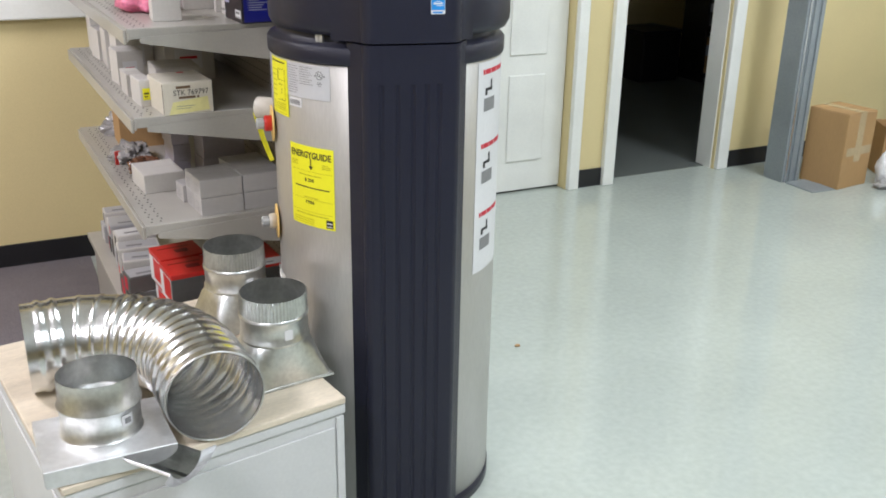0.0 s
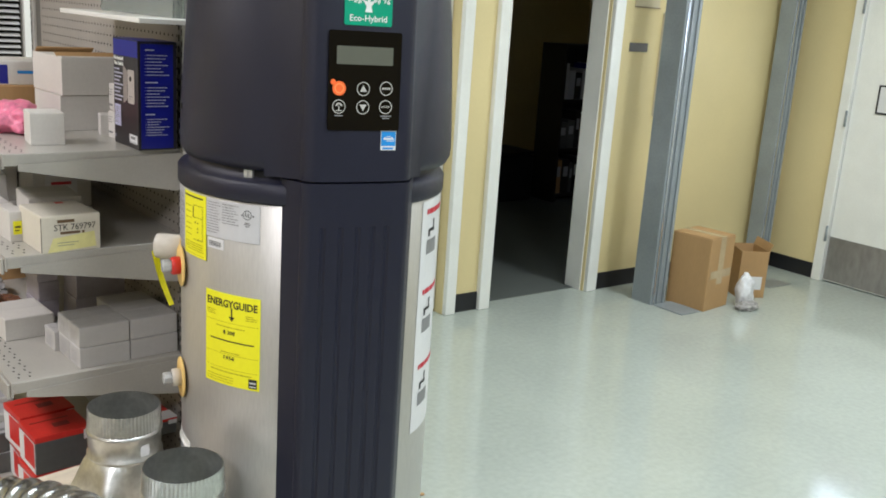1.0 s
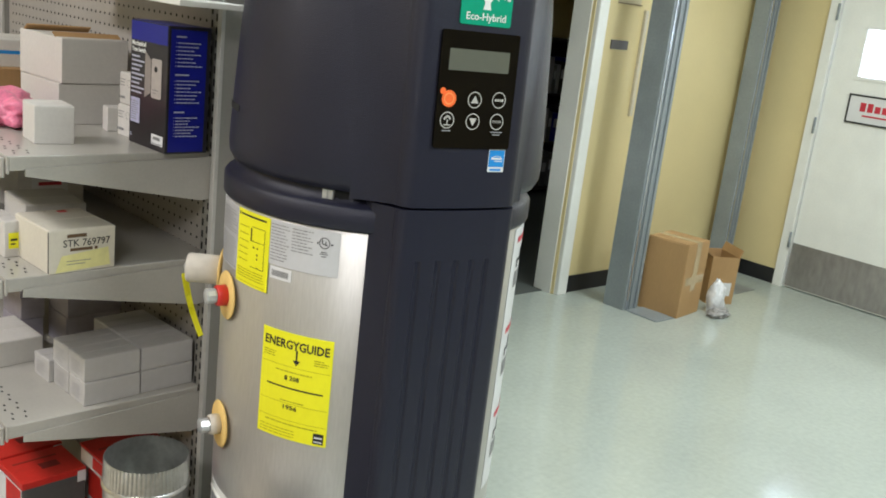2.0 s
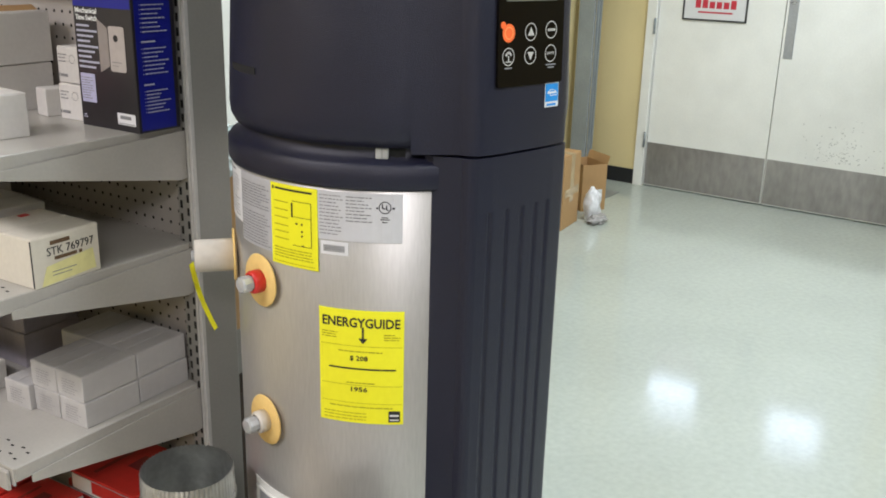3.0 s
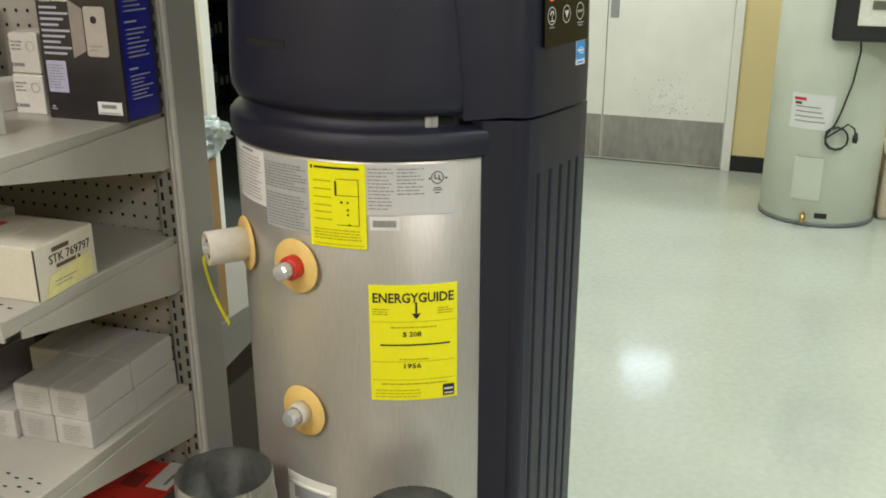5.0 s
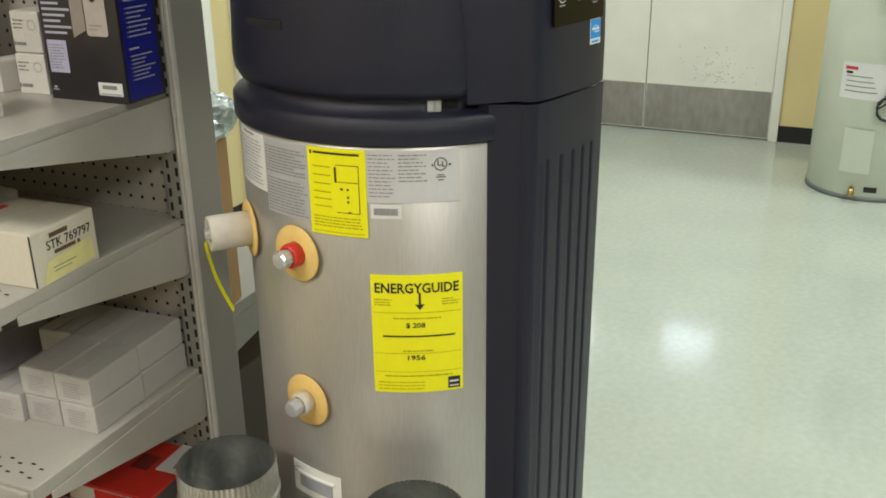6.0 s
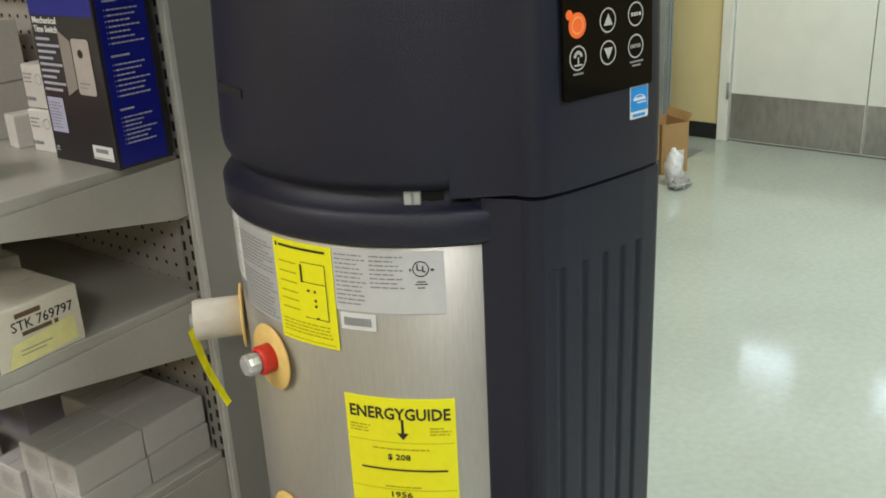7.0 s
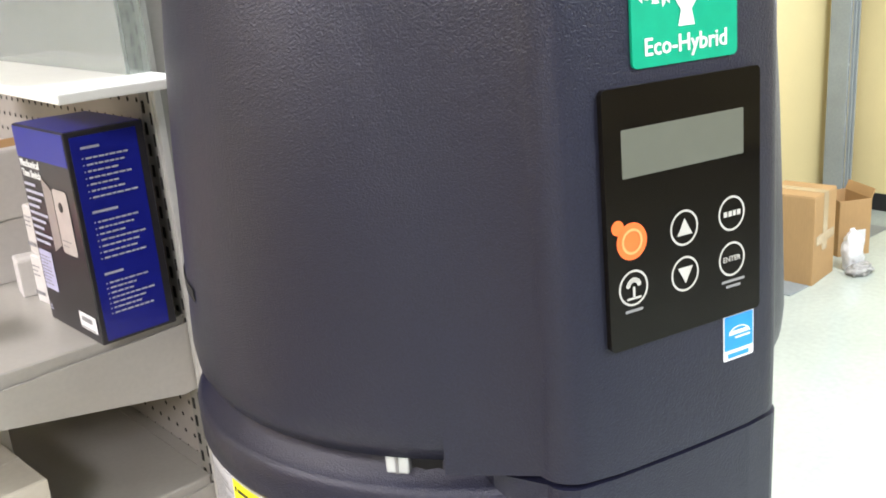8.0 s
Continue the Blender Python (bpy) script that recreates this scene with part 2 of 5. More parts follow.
def casing(x0, x1, y0=BACK_Y - 0.03):
    return tagged(part("door_casing", box(x0, y0, 0, x1, BACK_Y + 0.02, 2.12, 0.006), WHITE_PAINT), "white painted wooden door casing", "door casing", kind="structure")


for a, b in ((2.890, 2.954), (2.003, 2.066), (3.113, 3.186), (3.923, 4.001)):
    casing(a, b)
for a, b in ((2.003, 2.954), (3.113, 4.001)):
    tagged(part("door_casing", box(a, BACK_Y - 0.03, 2.121, b, BACK_Y + 0.02, 2.19, 0.006), WHITE_PAINT), "white painted wooden door head casing", "door casing", kind="structure")
for a, b in ((3.187, 3.197), (3.911, 3.922)):
    tagged(part("door_jamb", box(a, BACK_Y + 0.021, 0, b, BACK_Y + 0.145, 2.04), WHITE_PAINT), "white painted door jamb lining", "door jamb", kind="structure")


def panel_door(x0, x1, y, h):
    d = thing("panel_door", pose(x0, y, 0.012), "closed white moulded panel door", "door", kind="structure")
    w = x1 - x0
    part("door_leaf", box(0, 0, 0, w, 0.035, h, 0.003), WHITE_PAINT, d)
    for zz0, zz1 in ((0.16, 0.62), (0.72, 1.05), (1.15, 1.62), (1.70, 1.93)):
        for k in range(2):
            a = 0.12 + k * (w / 2 - 0.06)
            part("door_panel", box(a, -0.008, zz0, a + w / 2 - 0.18, 0.001, zz1, 0.006), WHITE_PAINT, d)
    return d


panel_door(2.081, 2.881, BACK_Y + 0.06, 2.02)

tagged(part("floor_carpet", box(WEST, 3.0, 0.0, 0.44, BACK_Y - 0.009, 0.005), surface("mauve_grey_carpet", (0.15, 0.135, 0.145), 0.95, scale=260, grain=0.25, stain=0.10, bump=0.5)), "dull mauve-grey carpet under the window", "carpet", kind="structure")

# the dark room behind the open doorway
tagged(part("floor_back_room", box(2.6, BACK_Y + 0.076, -0.05, 6.9, 7.4, 0.004), CARPET), "dark carpet of the unlit back room", "floor", kind="structure")
for nm, bb in (("wall_back_room_north", (2.6, 7.4, 0, 6.9, 7.5, ROOM_H)), ("wall_back_room_south", (5.92, BACK_Y + 0.005, 0, 7.0, BACK_Y + 0.145, ROOM_H)), ("wall_back_room_west", (2.5, BACK_Y + 0.15, 0, 2.6, 7.5, ROOM_H)), ("wall_back_room_east", (6.9, BACK_Y + 0.15, 0, 7.0, 7.5, ROOM_H))):
    tagged(part(nm, box(*bb), WALL), "beige wall of the unlit back room", "wall", kind="structure")
tagged(part("ceiling_back_room", box(2.5, BACK_Y + 0.21, ROOM_H, 7.0, 7.5, ROOM_H + 0.1), CEILING), "ceiling of the unlit back room", "ceiling", kind="structure")

# fluorescent fixtures
LIT = glowing("lit_diffuser", (0.95, 0.98, 0.92), 1.5)
for tx, ty, tint, watts in TUBES:
    f = thing("ceiling_light", pose(tx, ty, ROOM_H - 0.08), "white fluorescent ceiling fixture with a lit diffuser", "ceiling light", "ceiling lights")
    part("frame", box(-0.32, -0.62, 0.0, 0.32, 0.62, 0.08, 0.004), WHITE_PAINT, f)
    part("diffuser", box(-0.28, -0.58, -0.012, 0.28, 0.58, -0.001, 0.003), LIT, f)
    la = bpy.data.lights.new("tube", "AREA")
    la.shape, la.size, la.size_y, la.energy, la.color = "RECTANGLE", 0.5, 1.1, watts, tint
    lo = new("tube", la)
    lo.matrix_basis = pose(tx, ty, ROOM_H - 0.10)


# ---- double swing door ----
def double_door():
    fr = thing("door_frame", pose(DOOR_X, DOOR_SET, 0), "white painted steel frame of the double door", "door frame", kind="structure")
    part("jamb", box(-0.03, 3.735, 0, 0.12, 3.80, 2.08, 0.004), WHITE_PAINT, fr)
    part("jamb", box(-0.03, 2.10, 0, 0.12, 2.155, 2.08, 0.004), WHITE_PAINT, fr)
    part("head", box(-0.03, 2.10, 2.081, 0.12, 3.80, 2.14, 0.004), WHITE_PAINT, fr)
    for y0, y1, pane0, pane1 in ((2.936, 3.73, 3.20, 3.55), (2.16, 2.930, 2.36, 2.70)):
        d = thing("swing_door", pose(DOOR_X, DOOR_SET, 0.008), "white painted swing door with scuffed kick plate and lit pane", "door", "double swing door", "structure")
        z0, z1, h = 1.38, 1.66, 2.06
        bm = bmesh.new()
        box(0, y0, 0, 0.04, y1, z0, bm=bm)
        box(0, y0, z1, 0.04, y1, h, bm=bm)
        box(0, y0, z0, 0.04, pane0, z1, bm=bm)
        box(0, pane1, z0, 0.04, y1, z1, bm=bm)
        part("door_leaf", bm, WHITE_PAINT, d)
        part("kick_plate", box(-0.004, y0 + 0.004, 0.008, -0.0005, y1 - 0.004, 0.292), KICK, d, "scuffed grey metal kick plate")
        for s in ((z0 - 0.02, z0), (z1, z1 + 0.02)):
            part("pane_trim", box(-0.006, pane0 - 0.02, s[0], -0.0005, pane1 + 0.02, s[1], 0.002), WHITE_PAINT, d)
        g = glass_pane(0.015, pane0, z0, 0.02, pane1, z1)
        g.parent = d


GLASS, _nt, _b = nodes_of("clear_glass")
_b.inputs["Transmission Weight"].default_value = 1.0
_b.inputs["Roughness"].default_value = 0.03
_b.inputs["IOR"].default_value = 1.45


def glass_pane(*b):
    g = part("pane", box(*b), GLASS)
    g.visible_shadow = False
    return g


double_door()
# two blocks added behind the leaves to stop backdrop glow leaking through the gaps
tagged(part("door_stop", box(DOOR_X + 0.045, 2.874, 0.0, DOOR_X + 0.075, 2.939, 2.08), POST_GREY), "grey strip added behind the swing doors to block light", "door stop", kind="structure")
tagged(part("threshold", box(DOOR_X + 0.042, 2.12, 0.0, DOOR_X + 0.10, 3.78, 0.05), POST_GREY), "grey sill added behind the doors to block light", "threshold", kind="structure")
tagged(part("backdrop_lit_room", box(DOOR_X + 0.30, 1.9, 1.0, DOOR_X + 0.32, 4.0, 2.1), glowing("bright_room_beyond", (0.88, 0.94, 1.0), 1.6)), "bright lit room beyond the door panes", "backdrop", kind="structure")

# added glowing band, no seen lamp; gives the panes' reflections on the floor
tagged(part("backdrop_glow_band", box(DOOR_X + 0.27, 2.0, 1.46, DOOR_X + 0.295, 3.9, 1.585), glowing("glow_band_beyond", (0.78, 0.90, 1.0), 10.0)), "bright glowing band added beyond the door panes", "backdrop", kind="structure")

# ---- water heater ----
HX, HY, HR = 1.0215, 2.228, 0.2737
HTURN = -11.5
heater = thing("water_heater", pose(HX, HY, 0, 0, 0, HTURN) @ Matrix.Diagonal((1, 1, 1.0135, 1)), "silver hybrid water heater with dark navy shroud and panel", "water heater")
A = -HTURN  # adds to world angles to give the heater's own


RIBS = (-0.069, -0.034, -0.001, 0.029, 0.057)
CX, CY = -0.0008, -0.0086   # the covers stand a little off the jacket's axis


def panel_outline(front, half, back_half, side=-0.236, ribs=(), r=0.02, back=-0.20):
    """Cross-section of the front cover: back corners on the jacket, rounded front corners; the front faces -y."""
    pts = [(-back_half, back), (-back_half, side)]
    for k in range(7):
        a = radians(180 + 90 * k / 6)
        pts.append((-half + r + r * math.cos(a), -front + r + r * math.sin(a)))
    def bow(u, deep=0.0):
        return (u, -front - 0.004 * (1 - (u / half) ** 2) + deep)
    if ribs:
        for u in ribs:
            pts += [bow(u - 0.0080), bow(u - 0.0050, 0.0004), bow(u - 0.0022, 0.0029), bow(u + 0.0022, 0.0029), bow(u + 0.0050, 0.0004), bow(u + 0.0080)]
    else:
        pts += [bow(-half + r + (2 * half - 2 * r) * k / 8) for k in range(1, 8)]
    for k in range(7):
        a = radians(270 + 90 * k / 6)
        pts.append((half - r + r * math.cos(a), -front + r + r * math.sin(a)))
    pts += [(back_half, side), (back_half, back)]
    return [(x + CX, y + CY) for x, y in pts]


def lean(bm):
    """The upper cover leans back a little towards its top, with all that is on it."""
    for v in bm.verts:
        v.co.y += max(0.0, v.co.z - 1.27) * 0.033
    return bm


part("tank_jacket", lathe([(0.0, 0.03), (HR - 0.004, 0.03), (HR, 0.035), (HR, 1.150), (HR - 0.003, 1.153), (0.0, 1.153)], 96), STEEL_SILVER, heater, "brushed silver steel jacket")
part("base_ring", lathe([(0.0, 0.0), (HR + 0.003, 0.0), (HR + 0.003, 0.034), (HR - 0.01, 0.036)], 96), SHROUD, heater)
part("collar_band", lathe([(HR - 0.02, 1.15), (HR + 0.004, 1.153), (HR + 0.006, 1.157), (HR + 0.006, 1.186), (HR + 0.001, 1.192), (HR - 0.014, 1.197), (HR - 0.016, 1.216), (HR - 0.01, 1.22)], 96), SHROUD, heater)
SHX, SHY = 0.0074, -0.0039   # the shroud's own axis
SHROUD_LINE = [(0.262, 1.213), (0.274, 1.214), (0.2815, 1.228), (0.283, 1.245), (0.282, 1.27), (0.2785, 1.34), (0.274, 1.42), (0.268, 1.50), (0.260, 1.57), (0.252, 1.62), (0.235, 1.645), (0.0, 1.66)]
part("shroud", moved(lathe(SHROUD_LINE, 96), pose(SHX, SHY, 0)), SHROUD, heater)
LF = 0.289


def upper_shell():
    """The upper cover: a bowed front whose sides run off at a tangent into the round shroud."""
    bm = bmesh.new()
    rings = []
    for z, radius in ((1.207, 0.2825), (1.27, 0.2825), (1.34, 0.279), (1.42, 0.2745), (1.50, 0.2685), (1.57, 0.2605), (1.61, 0.254)):
        back = max(0.0, z - 1.27) * 0.033
        front = [(x, y + back) for x, y in panel_outline(LF + 0.001, 0.109, 0.15, r=0.028)[2:-2]]
        ends = []
        for (px, py), side in ((front[0], -1), (front[-1], 1)):
            dx, dy = px - SHX, py - SHY
            a = math.atan2(dy, dx) + side * math.acos(min(1.0, (radius + 0.0006) / math.hypot(dx, dy)))
            ends.append((SHX + (radius + 0.0006) * math.cos(a), SHY + (radius + 0.0006) * math.sin(a)))
        outline = [ends[0]] + front + [ends[1]]
        rings.append([bm.verts.new((x, y, z)) for x, y in outline])
    for a, b in zip(rings, rings[1:]):
        for i in range(len(a) - 1):
            bm.faces.new((a[i], a[i + 1], b[i + 1], b[i])).smooth = True
    for ring, flip in ((rings[0], True), (rings[-1], False)):
        cap = [bm.verts.new(v.co) for v in ring]
        bm.faces.new(cap[::-1] if flip else cap)
    return bm


_lc = prism(panel_outline(LF, 0.108, 0.131, -0.233, RIBS), 0.012, 1.122)
part("lower_cover", prism(panel_outline(LF, 0.108, 0.131, -0.233), 1.122, 1.203, _lc), SHROUD, heater)
part("upper_cover", upper_shell(), SHROUD, heater)


# ---- print and fittings on the heater ----
def wrap(bm, radius, mid, z):
    """Bends a flat print (x along, y up) round the jacket, middle at that angle and height."""
    for v in bm.verts:
        a, r = radians(mid) + v.co.x / radius, radius + v.co.z
        v.co = Vector((r * math.cos(a), r * math.sin(a), z + v.co.y))
    return bm


def bars(rows, bm=None, thick=0.0004):
    """Flat printed bars: rows of (x0, x1, y, height)."""
    bm = bm or bmesh.new()
    for x0, x1, y, h in rows:
        n = max(1, int((x1 - x0) / 0.012))
        for k in range(n):
            a, b = x0 + (x1 - x0) * k / n, x0 + (x1 - x0) * (k + 1) / n
            vs = [bm.verts.new((x, yy, thick)) for x, yy in ((a, y - h / 2), (b, y - h / 2), (b, y + h / 2), (a, y + h / 2))]
            bm.faces.new(vs)
    return bm


def print_block(x0, x1, y0, y1, lines, h, seed=0, ragged=0.35):
    """Lines of unreadable small print, as bars of words with uneven lengths."""
    rng = random.Random(seed)
    rows = []
    for k in range(lines):
        y = y1 - (k + 0.5) * (y1 - y0) / lines
        end = x1 - (x1 - x0) * ragged * rng.random()
        x = x0
        while x < end - 0.002:
            w = min(rng.uniform(0.003, 0.012), end - x)
            rows.append((x, x + w, y, h))
            x += w + 0.0015
    return rows


def eased(a):
    """A world angle on the jacket, drawn in about the middle of its labelled side."""
    return 201.45 + (a - 200.0) * 0.988 if a < 240 else a - 1.5


def sheet(radius, a0, a1, z0, z1):
    return curved(radius, a0, a1, z0, z1, thick=0.0008)


def label_on(name, a0, a1, z0, z1, mat, label, lift=0.0004):
    """A label stuck on the jacket between two world angles."""
    return part(name, sheet(HR + lift, eased(a0) + A, eased(a1) + A, z0, z1), mat, heater, label)


# energy label
RL = HR + 0.0012
eg = label_on("energy_label", 192.4, 220.6, 0.780, 0.9675, YELLOW, "bright yellow energy label with black print")
mid, mz = eased(206.5) + A, 0.8735
head = text_mesh("ENERGYGUIDE", 0.021, 0.122, bold=0.0004)
part("heading", wrap(head, RL + 0.0003, mid, mz + 0.073), INK, eg)
arrow = bars([(-0.0016, 0.0016, 0.056, 0.022)])
v3 = [arrow.verts.new(c) for c in ((-0.007, 0.049, 0.0004), (0.0, 0.040, 0.0004), (0.007, 0.049, 0.0004))]
arrow.faces.new(v3)
part("arrow", wrap(arrow, RL + 0.0003, mid + 0.8, mz), INK, eg)
part("cost", wrap(text_mesh("$ 208", 0.0105, 0.028, bold=0.00015), RL + 0.0003, mid - 0.6, mz + 0.0155), INK, eg)
part("usage", wrap(text_mesh("1956", 0.0105, 0.026, bold=0.00015), RL + 0.0003, mid - 0.5, mz - 0.0365), INK, eg)
part("rule", wrap(bars([(-0.051, 0.055, -0.0015, 0.0026)]), RL + 0.0003, mid, mz), INK, eg)
OLIVE = surface("olive_print", (0.42, 0.38, 0.0), 0.6, bump=0.0)
small = print_block(-0.062, -0.035, 0.046, 0.058, 3, 0.0016, 1) + print_block(0.036, 0.062, 0.046, 0.058, 3, 0.0016, 2) + print_block(-0.035, 0.034, 0.024, 0.030, 1, 0.002, 3, 0) + print_block(-0.022, 0.022, -0.028, -0.022, 1, 0.002, 4, 0) + print_block(-0.05, 0.05, -0.07, -0.062, 1, 0.002, 5, 0) + print_block(-0.06, 0.035, -0.090, -0.074, 3, 0.0014, 6)
part("small_print", wrap(bars(small + [(-0.064, 0.064, 0.036, 0.0007), (-0.064, 0.064, -0.029, 0.0007), (-0.064, 0.064, -0.059, 0.0007)]), RL + 0.0003, mid, mz), OLIVE, eg)
part("seal", wrap(bars([(0.044, 0.062, -0.080, 0.019)]), RL + 0.0003, mid, mz), INK, eg, "small black seal on the energy label")
part("seal_mark", wrap(bars([(0.046, 0.060, -0.078, 0.003), (0.046, 0.060, -0.0855, 0.0022)]), RL + 0.0006, mid, mz), PAPER, eg)

# ratings label, with the yellow wiring label over its end
rt = label_on("ratings_label", 154.0, 219.7, 1.074, 1.1475, surface("pale_grey_label", (0.56, 0.56, 0.57), 0.5, grain=0.02, bump=0.0), "pale grey ratings label with small black print")
part("print", wrap(bars(print_block(-0.062, -0.024, -0.030, 0.033, 12, 0.0014, 7) + print_block(-0.020, 0.022, -0.008, 0.033, 8, 0.0014, 8)), RL + 0.0003, eased(206.2) + A, 1.1107), FAINT, rt)
ring = lathe([(0.0080, 0.0004), (0.0092, 0.0004)], 24)
part("approval_mark", wrap(moved(ring, pose(0.038, 0.017, 0)), RL + 0.0003, eased(206.2) + A, 1.1107), INK, rt)
part("approval_mark", wrap(bars([(0.0335, 0.0350, 0.019, 0.007), (0.0350, 0.0385, 0.0155, 0.0015), (0.0395, 0.0410, 0.017, 0.007), (0.0410, 0.0435, 0.0138, 0.0015), (0.0255, 0.0275, 0.016, 0.003), (0.0490, 0.0525, 0.016, 0.0025), (0.033, 0.043, 0.002, 0.0011), (0.031, 0.045, -0.001, 0.0011), (0.034, 0.042, -0.005, 0.0011)]), RL + 0.0003, eased(206.2) + A, 1.1107), INK, rt)
gl = label_on("warning_label", 154.5, 174.5, 1.036, 1.147, GREYPAPER, "silver grey label with dense small print", 0.0010)
part("print", wrap(bars(print_block(-0.043, 0.042, 0.006, 0.046, 9, 0.0016, 9, 0.25) + print_block(-0.043, 0.042, -0.052, 0.0, 11, 0.0016, 10, 0.2)), RL + 0.0010, eased(164.2) + A, 1.0915), FAINT, gl)
wl = label_on("white_label", 133.5, 154.0, 1.062, 1.147, PAPER, "white label with dense small print")
part("print", wrap(bars(print_block(-0.044, 0.044, -0.036, 0.032, 13, 0.0014, 11, 0.2) + [(-0.02, 0.02, 0.038, 0.003)]), RL + 0.0003, eased(143.7) + A, 1.1045), FAINT, wl)
yl = label_on("wiring_label", 173.8, 192.5, 1.022, 1.1475, YELLOW, "yellow label with a small black diagram", 0.0016)
ym, yz = eased(183.15) + A, 1.0847
rows = [(-0.034, 0.036, 0.0555, 0.003), (-0.040, -0.037, 0.0555, 0.005)]
rows += [(x0, x1, y, 0.0008) for x0, x1, y in ((0.0, 0.034, 0.040), (0.0, 0.034, -0.028), (0.0, 0.034, 0.016))]
rows += [(-0.002, 0.001, 0.026, 0.022), (0.006, 0.010, 0.006, 0.003), (0.016, 0.019, 0.006, 0.003), (0.016, 0.019, -0.005, 0.003), (0.016, 0.019, -0.012, 0.003), (0.017, 0.021, -0.027, 0.002)]
part("diagram", wrap(bars(rows + [(0.0335, 0.0345, 0.006, 0.068)]), RL + 0.0016, ym, yz), INK, yl)
part("print", wrap(bars([(-0.036, -0.008, y, 0.0015) for y in (0.036, 0.024, 0.012, 0.0, -0.010, -0.021)] + print_block(-0.038, 0.038, -0.052, -0.034, 4, 0.0016, 12, 0.1) + [(-0.04, 0.04, -0.058, 0.001)]), RL + 0.0016, ym, yz), OLIVE, yl)
bc = label_on("barcode_label", 193.4, 202.6, 1.051, 1.0715, PAPER, "small white barcode sticker")
part("barcode", wrap(bars([(-0.017 + 0.0017 * k, -0.0160 + 0.0017 * k, 0.0, 0.010) for k in range(20)]), RL + 0.0003, eased(198.0) + A, 1.0612), FAINT, bc)

# instruction strip
st = label_on("instruction_strip", 297.0, 329.0, 0.645, 1.1475, PAPER, "white instruction strip with red headings and pictures")
for k, z in enumerate((1.125, 0.955, 0.79)):
    part("heading", wrap(bars([(-0.066, -0.058, z, 0.011), (-0.056, -0.03, z, 0.011), (-0.028, 0.0, z, 0.011), (0.003, 0.05, z, 0.011)]), RL + 0.0003, 313 + A, 0), REDINK, st)
    part("picture", wrap(bars([(-0.055, -0.045, z - 0.045, 0.016), (-0.046, -0.02, z - 0.040, 0.007), (-0.03, -0.022, z - 0.032, 0.026)]), RL + 0.0003, 313 + A, 0), INK, st)
    part("picture", wrap(bars([(-0.060, -0.005, z - 0.075, 0.030)]), RL + 0.0003, 313 + A, 0), FAINT, st)

# inlet and outlet stubs
CLEAR = surface("clear_cap", (0.55, 0.56, 0.56), 0.15, metal=0.4, bump=0.0)
REDRING = surface("red_plastic", (0.62, 0.03, 0.02), 0.35, bump=0.0)


def radial(world_angle, z, r=HR):
    """A pose on the jacket whose z axis points straight out."""
    a = radians(eased(world_angle) + A)
    return pose(r * math.cos(a), r * math.sin(a), z, 0, 90, math.degrees(a))


for name, z, collar, lab in (("hot_stub", 0.983, REDRING, "water stub with red collar and yellow foam ring"), ("cold_stub", 0.740, PVC, "water stub with white collar and yellow foam ring")):
    s = part(name, moved(lathe([(0.0, 0.038), (0.010, 0.038), (0.0112, 0.036), (0.0112, 0.0)], 24), radial(167.4, z)), CLEAR, heater, lab)
    part("foam_ring", moved(lathe([(0.012, 0.003), (0.0415, 0.003), (0.0430, 0.0045), (0.0415, 0.0065), (0.012, 0.0065)], 40), radial(167.4, z)), ESCUTCHEON, s)
    part("collar", moved(lathe([(0.0130, 0.006), (0.0185, 0.006), (0.0185, 0.021), (0.0165, 0.0245), (0.0136, 0.0245)], 28), radial(167.4, z)), collar, s)
    part("cap", moved(lathe([(0.0, 0.044), (0.0115, 0.043), (0.0138, 0.040), (0.0134, 0.026), (0.0112, 0.025)], 10, smooth=False), radial(167.4, z)), CLEAR, s)
pv = part("relief_pipe", moved(lathe([(0.018, 0.066), (0.0225, 0.070), (0.0265, 0.070), (0.0275, 0.068), (0.0275, 0.004), (0.02, 0.002)], 40), radial(137.5, 0.984)), PVC, heater, "beige plastic relief valve sleeve")
part("foam_ring", moved(lathe([(0.02, 0.003), (0.043, 0.003), (0.0445, 0.0045), (0.043, 0.0065), (0.02, 0.0065)], 40), radial(137.5, 0.984)), ESCUTCHEON, pv)
part("valve", moved(lathe([(0.0, 0.076), (0.009, 0.076), (0.011, 0.060), (0.018, 0.058)], 20), radial(137.5, 0.984)), CLEAR, pv)
_t = bmesh.new()
for k in range(9):
    f0 = k / 8
    for s in (-0.010, 0.010):
        _t.verts.new((s * (1 - 0.2 * f0) + 0.020 * f0, -0.030 * f0 + 0.006 * math.sin(f0 * 3.1), -0.125 * f0))
_t.verts.ensure_lookup_table()
for k in range(8):
    _t.faces.new((_t.verts[2 * k], _t.verts[2 * k + 1], _t.verts[2 * k + 3], _t.verts[2 * k + 2])).smooth = True
bmesh.ops.solidify(_t, geom=_t.faces[:], thickness=0.0012)
part("hang_tag", moved(_t, pose(0.350 * math.cos(radians(eased(137.5) + A)), 0.350 * math.sin(radians(eased(137.5) + A)), 0.972, 0, 0, 40)), YELLOW, pv, "yellow plastic hang tag")
# lower access bezel
bz = part("access_bezel", sheet(HR + 0.0005, eased(156.6) + A, eased(178.5) + A, 0.555, 0.612), WHITE_PAINT, heater, "white plastic access bezel with a grip recess shaded grey")
# flat grey sheet for the grip; the recess's shade is put into its colour
part("grip", sheet(HR + 0.0016, eased(160.0) + A, eased(175.0) + A, 0.568, 0.592), surface("recess_shade", (0.36, 0.37, 0.40), 0.5, bump=0.0), bz)
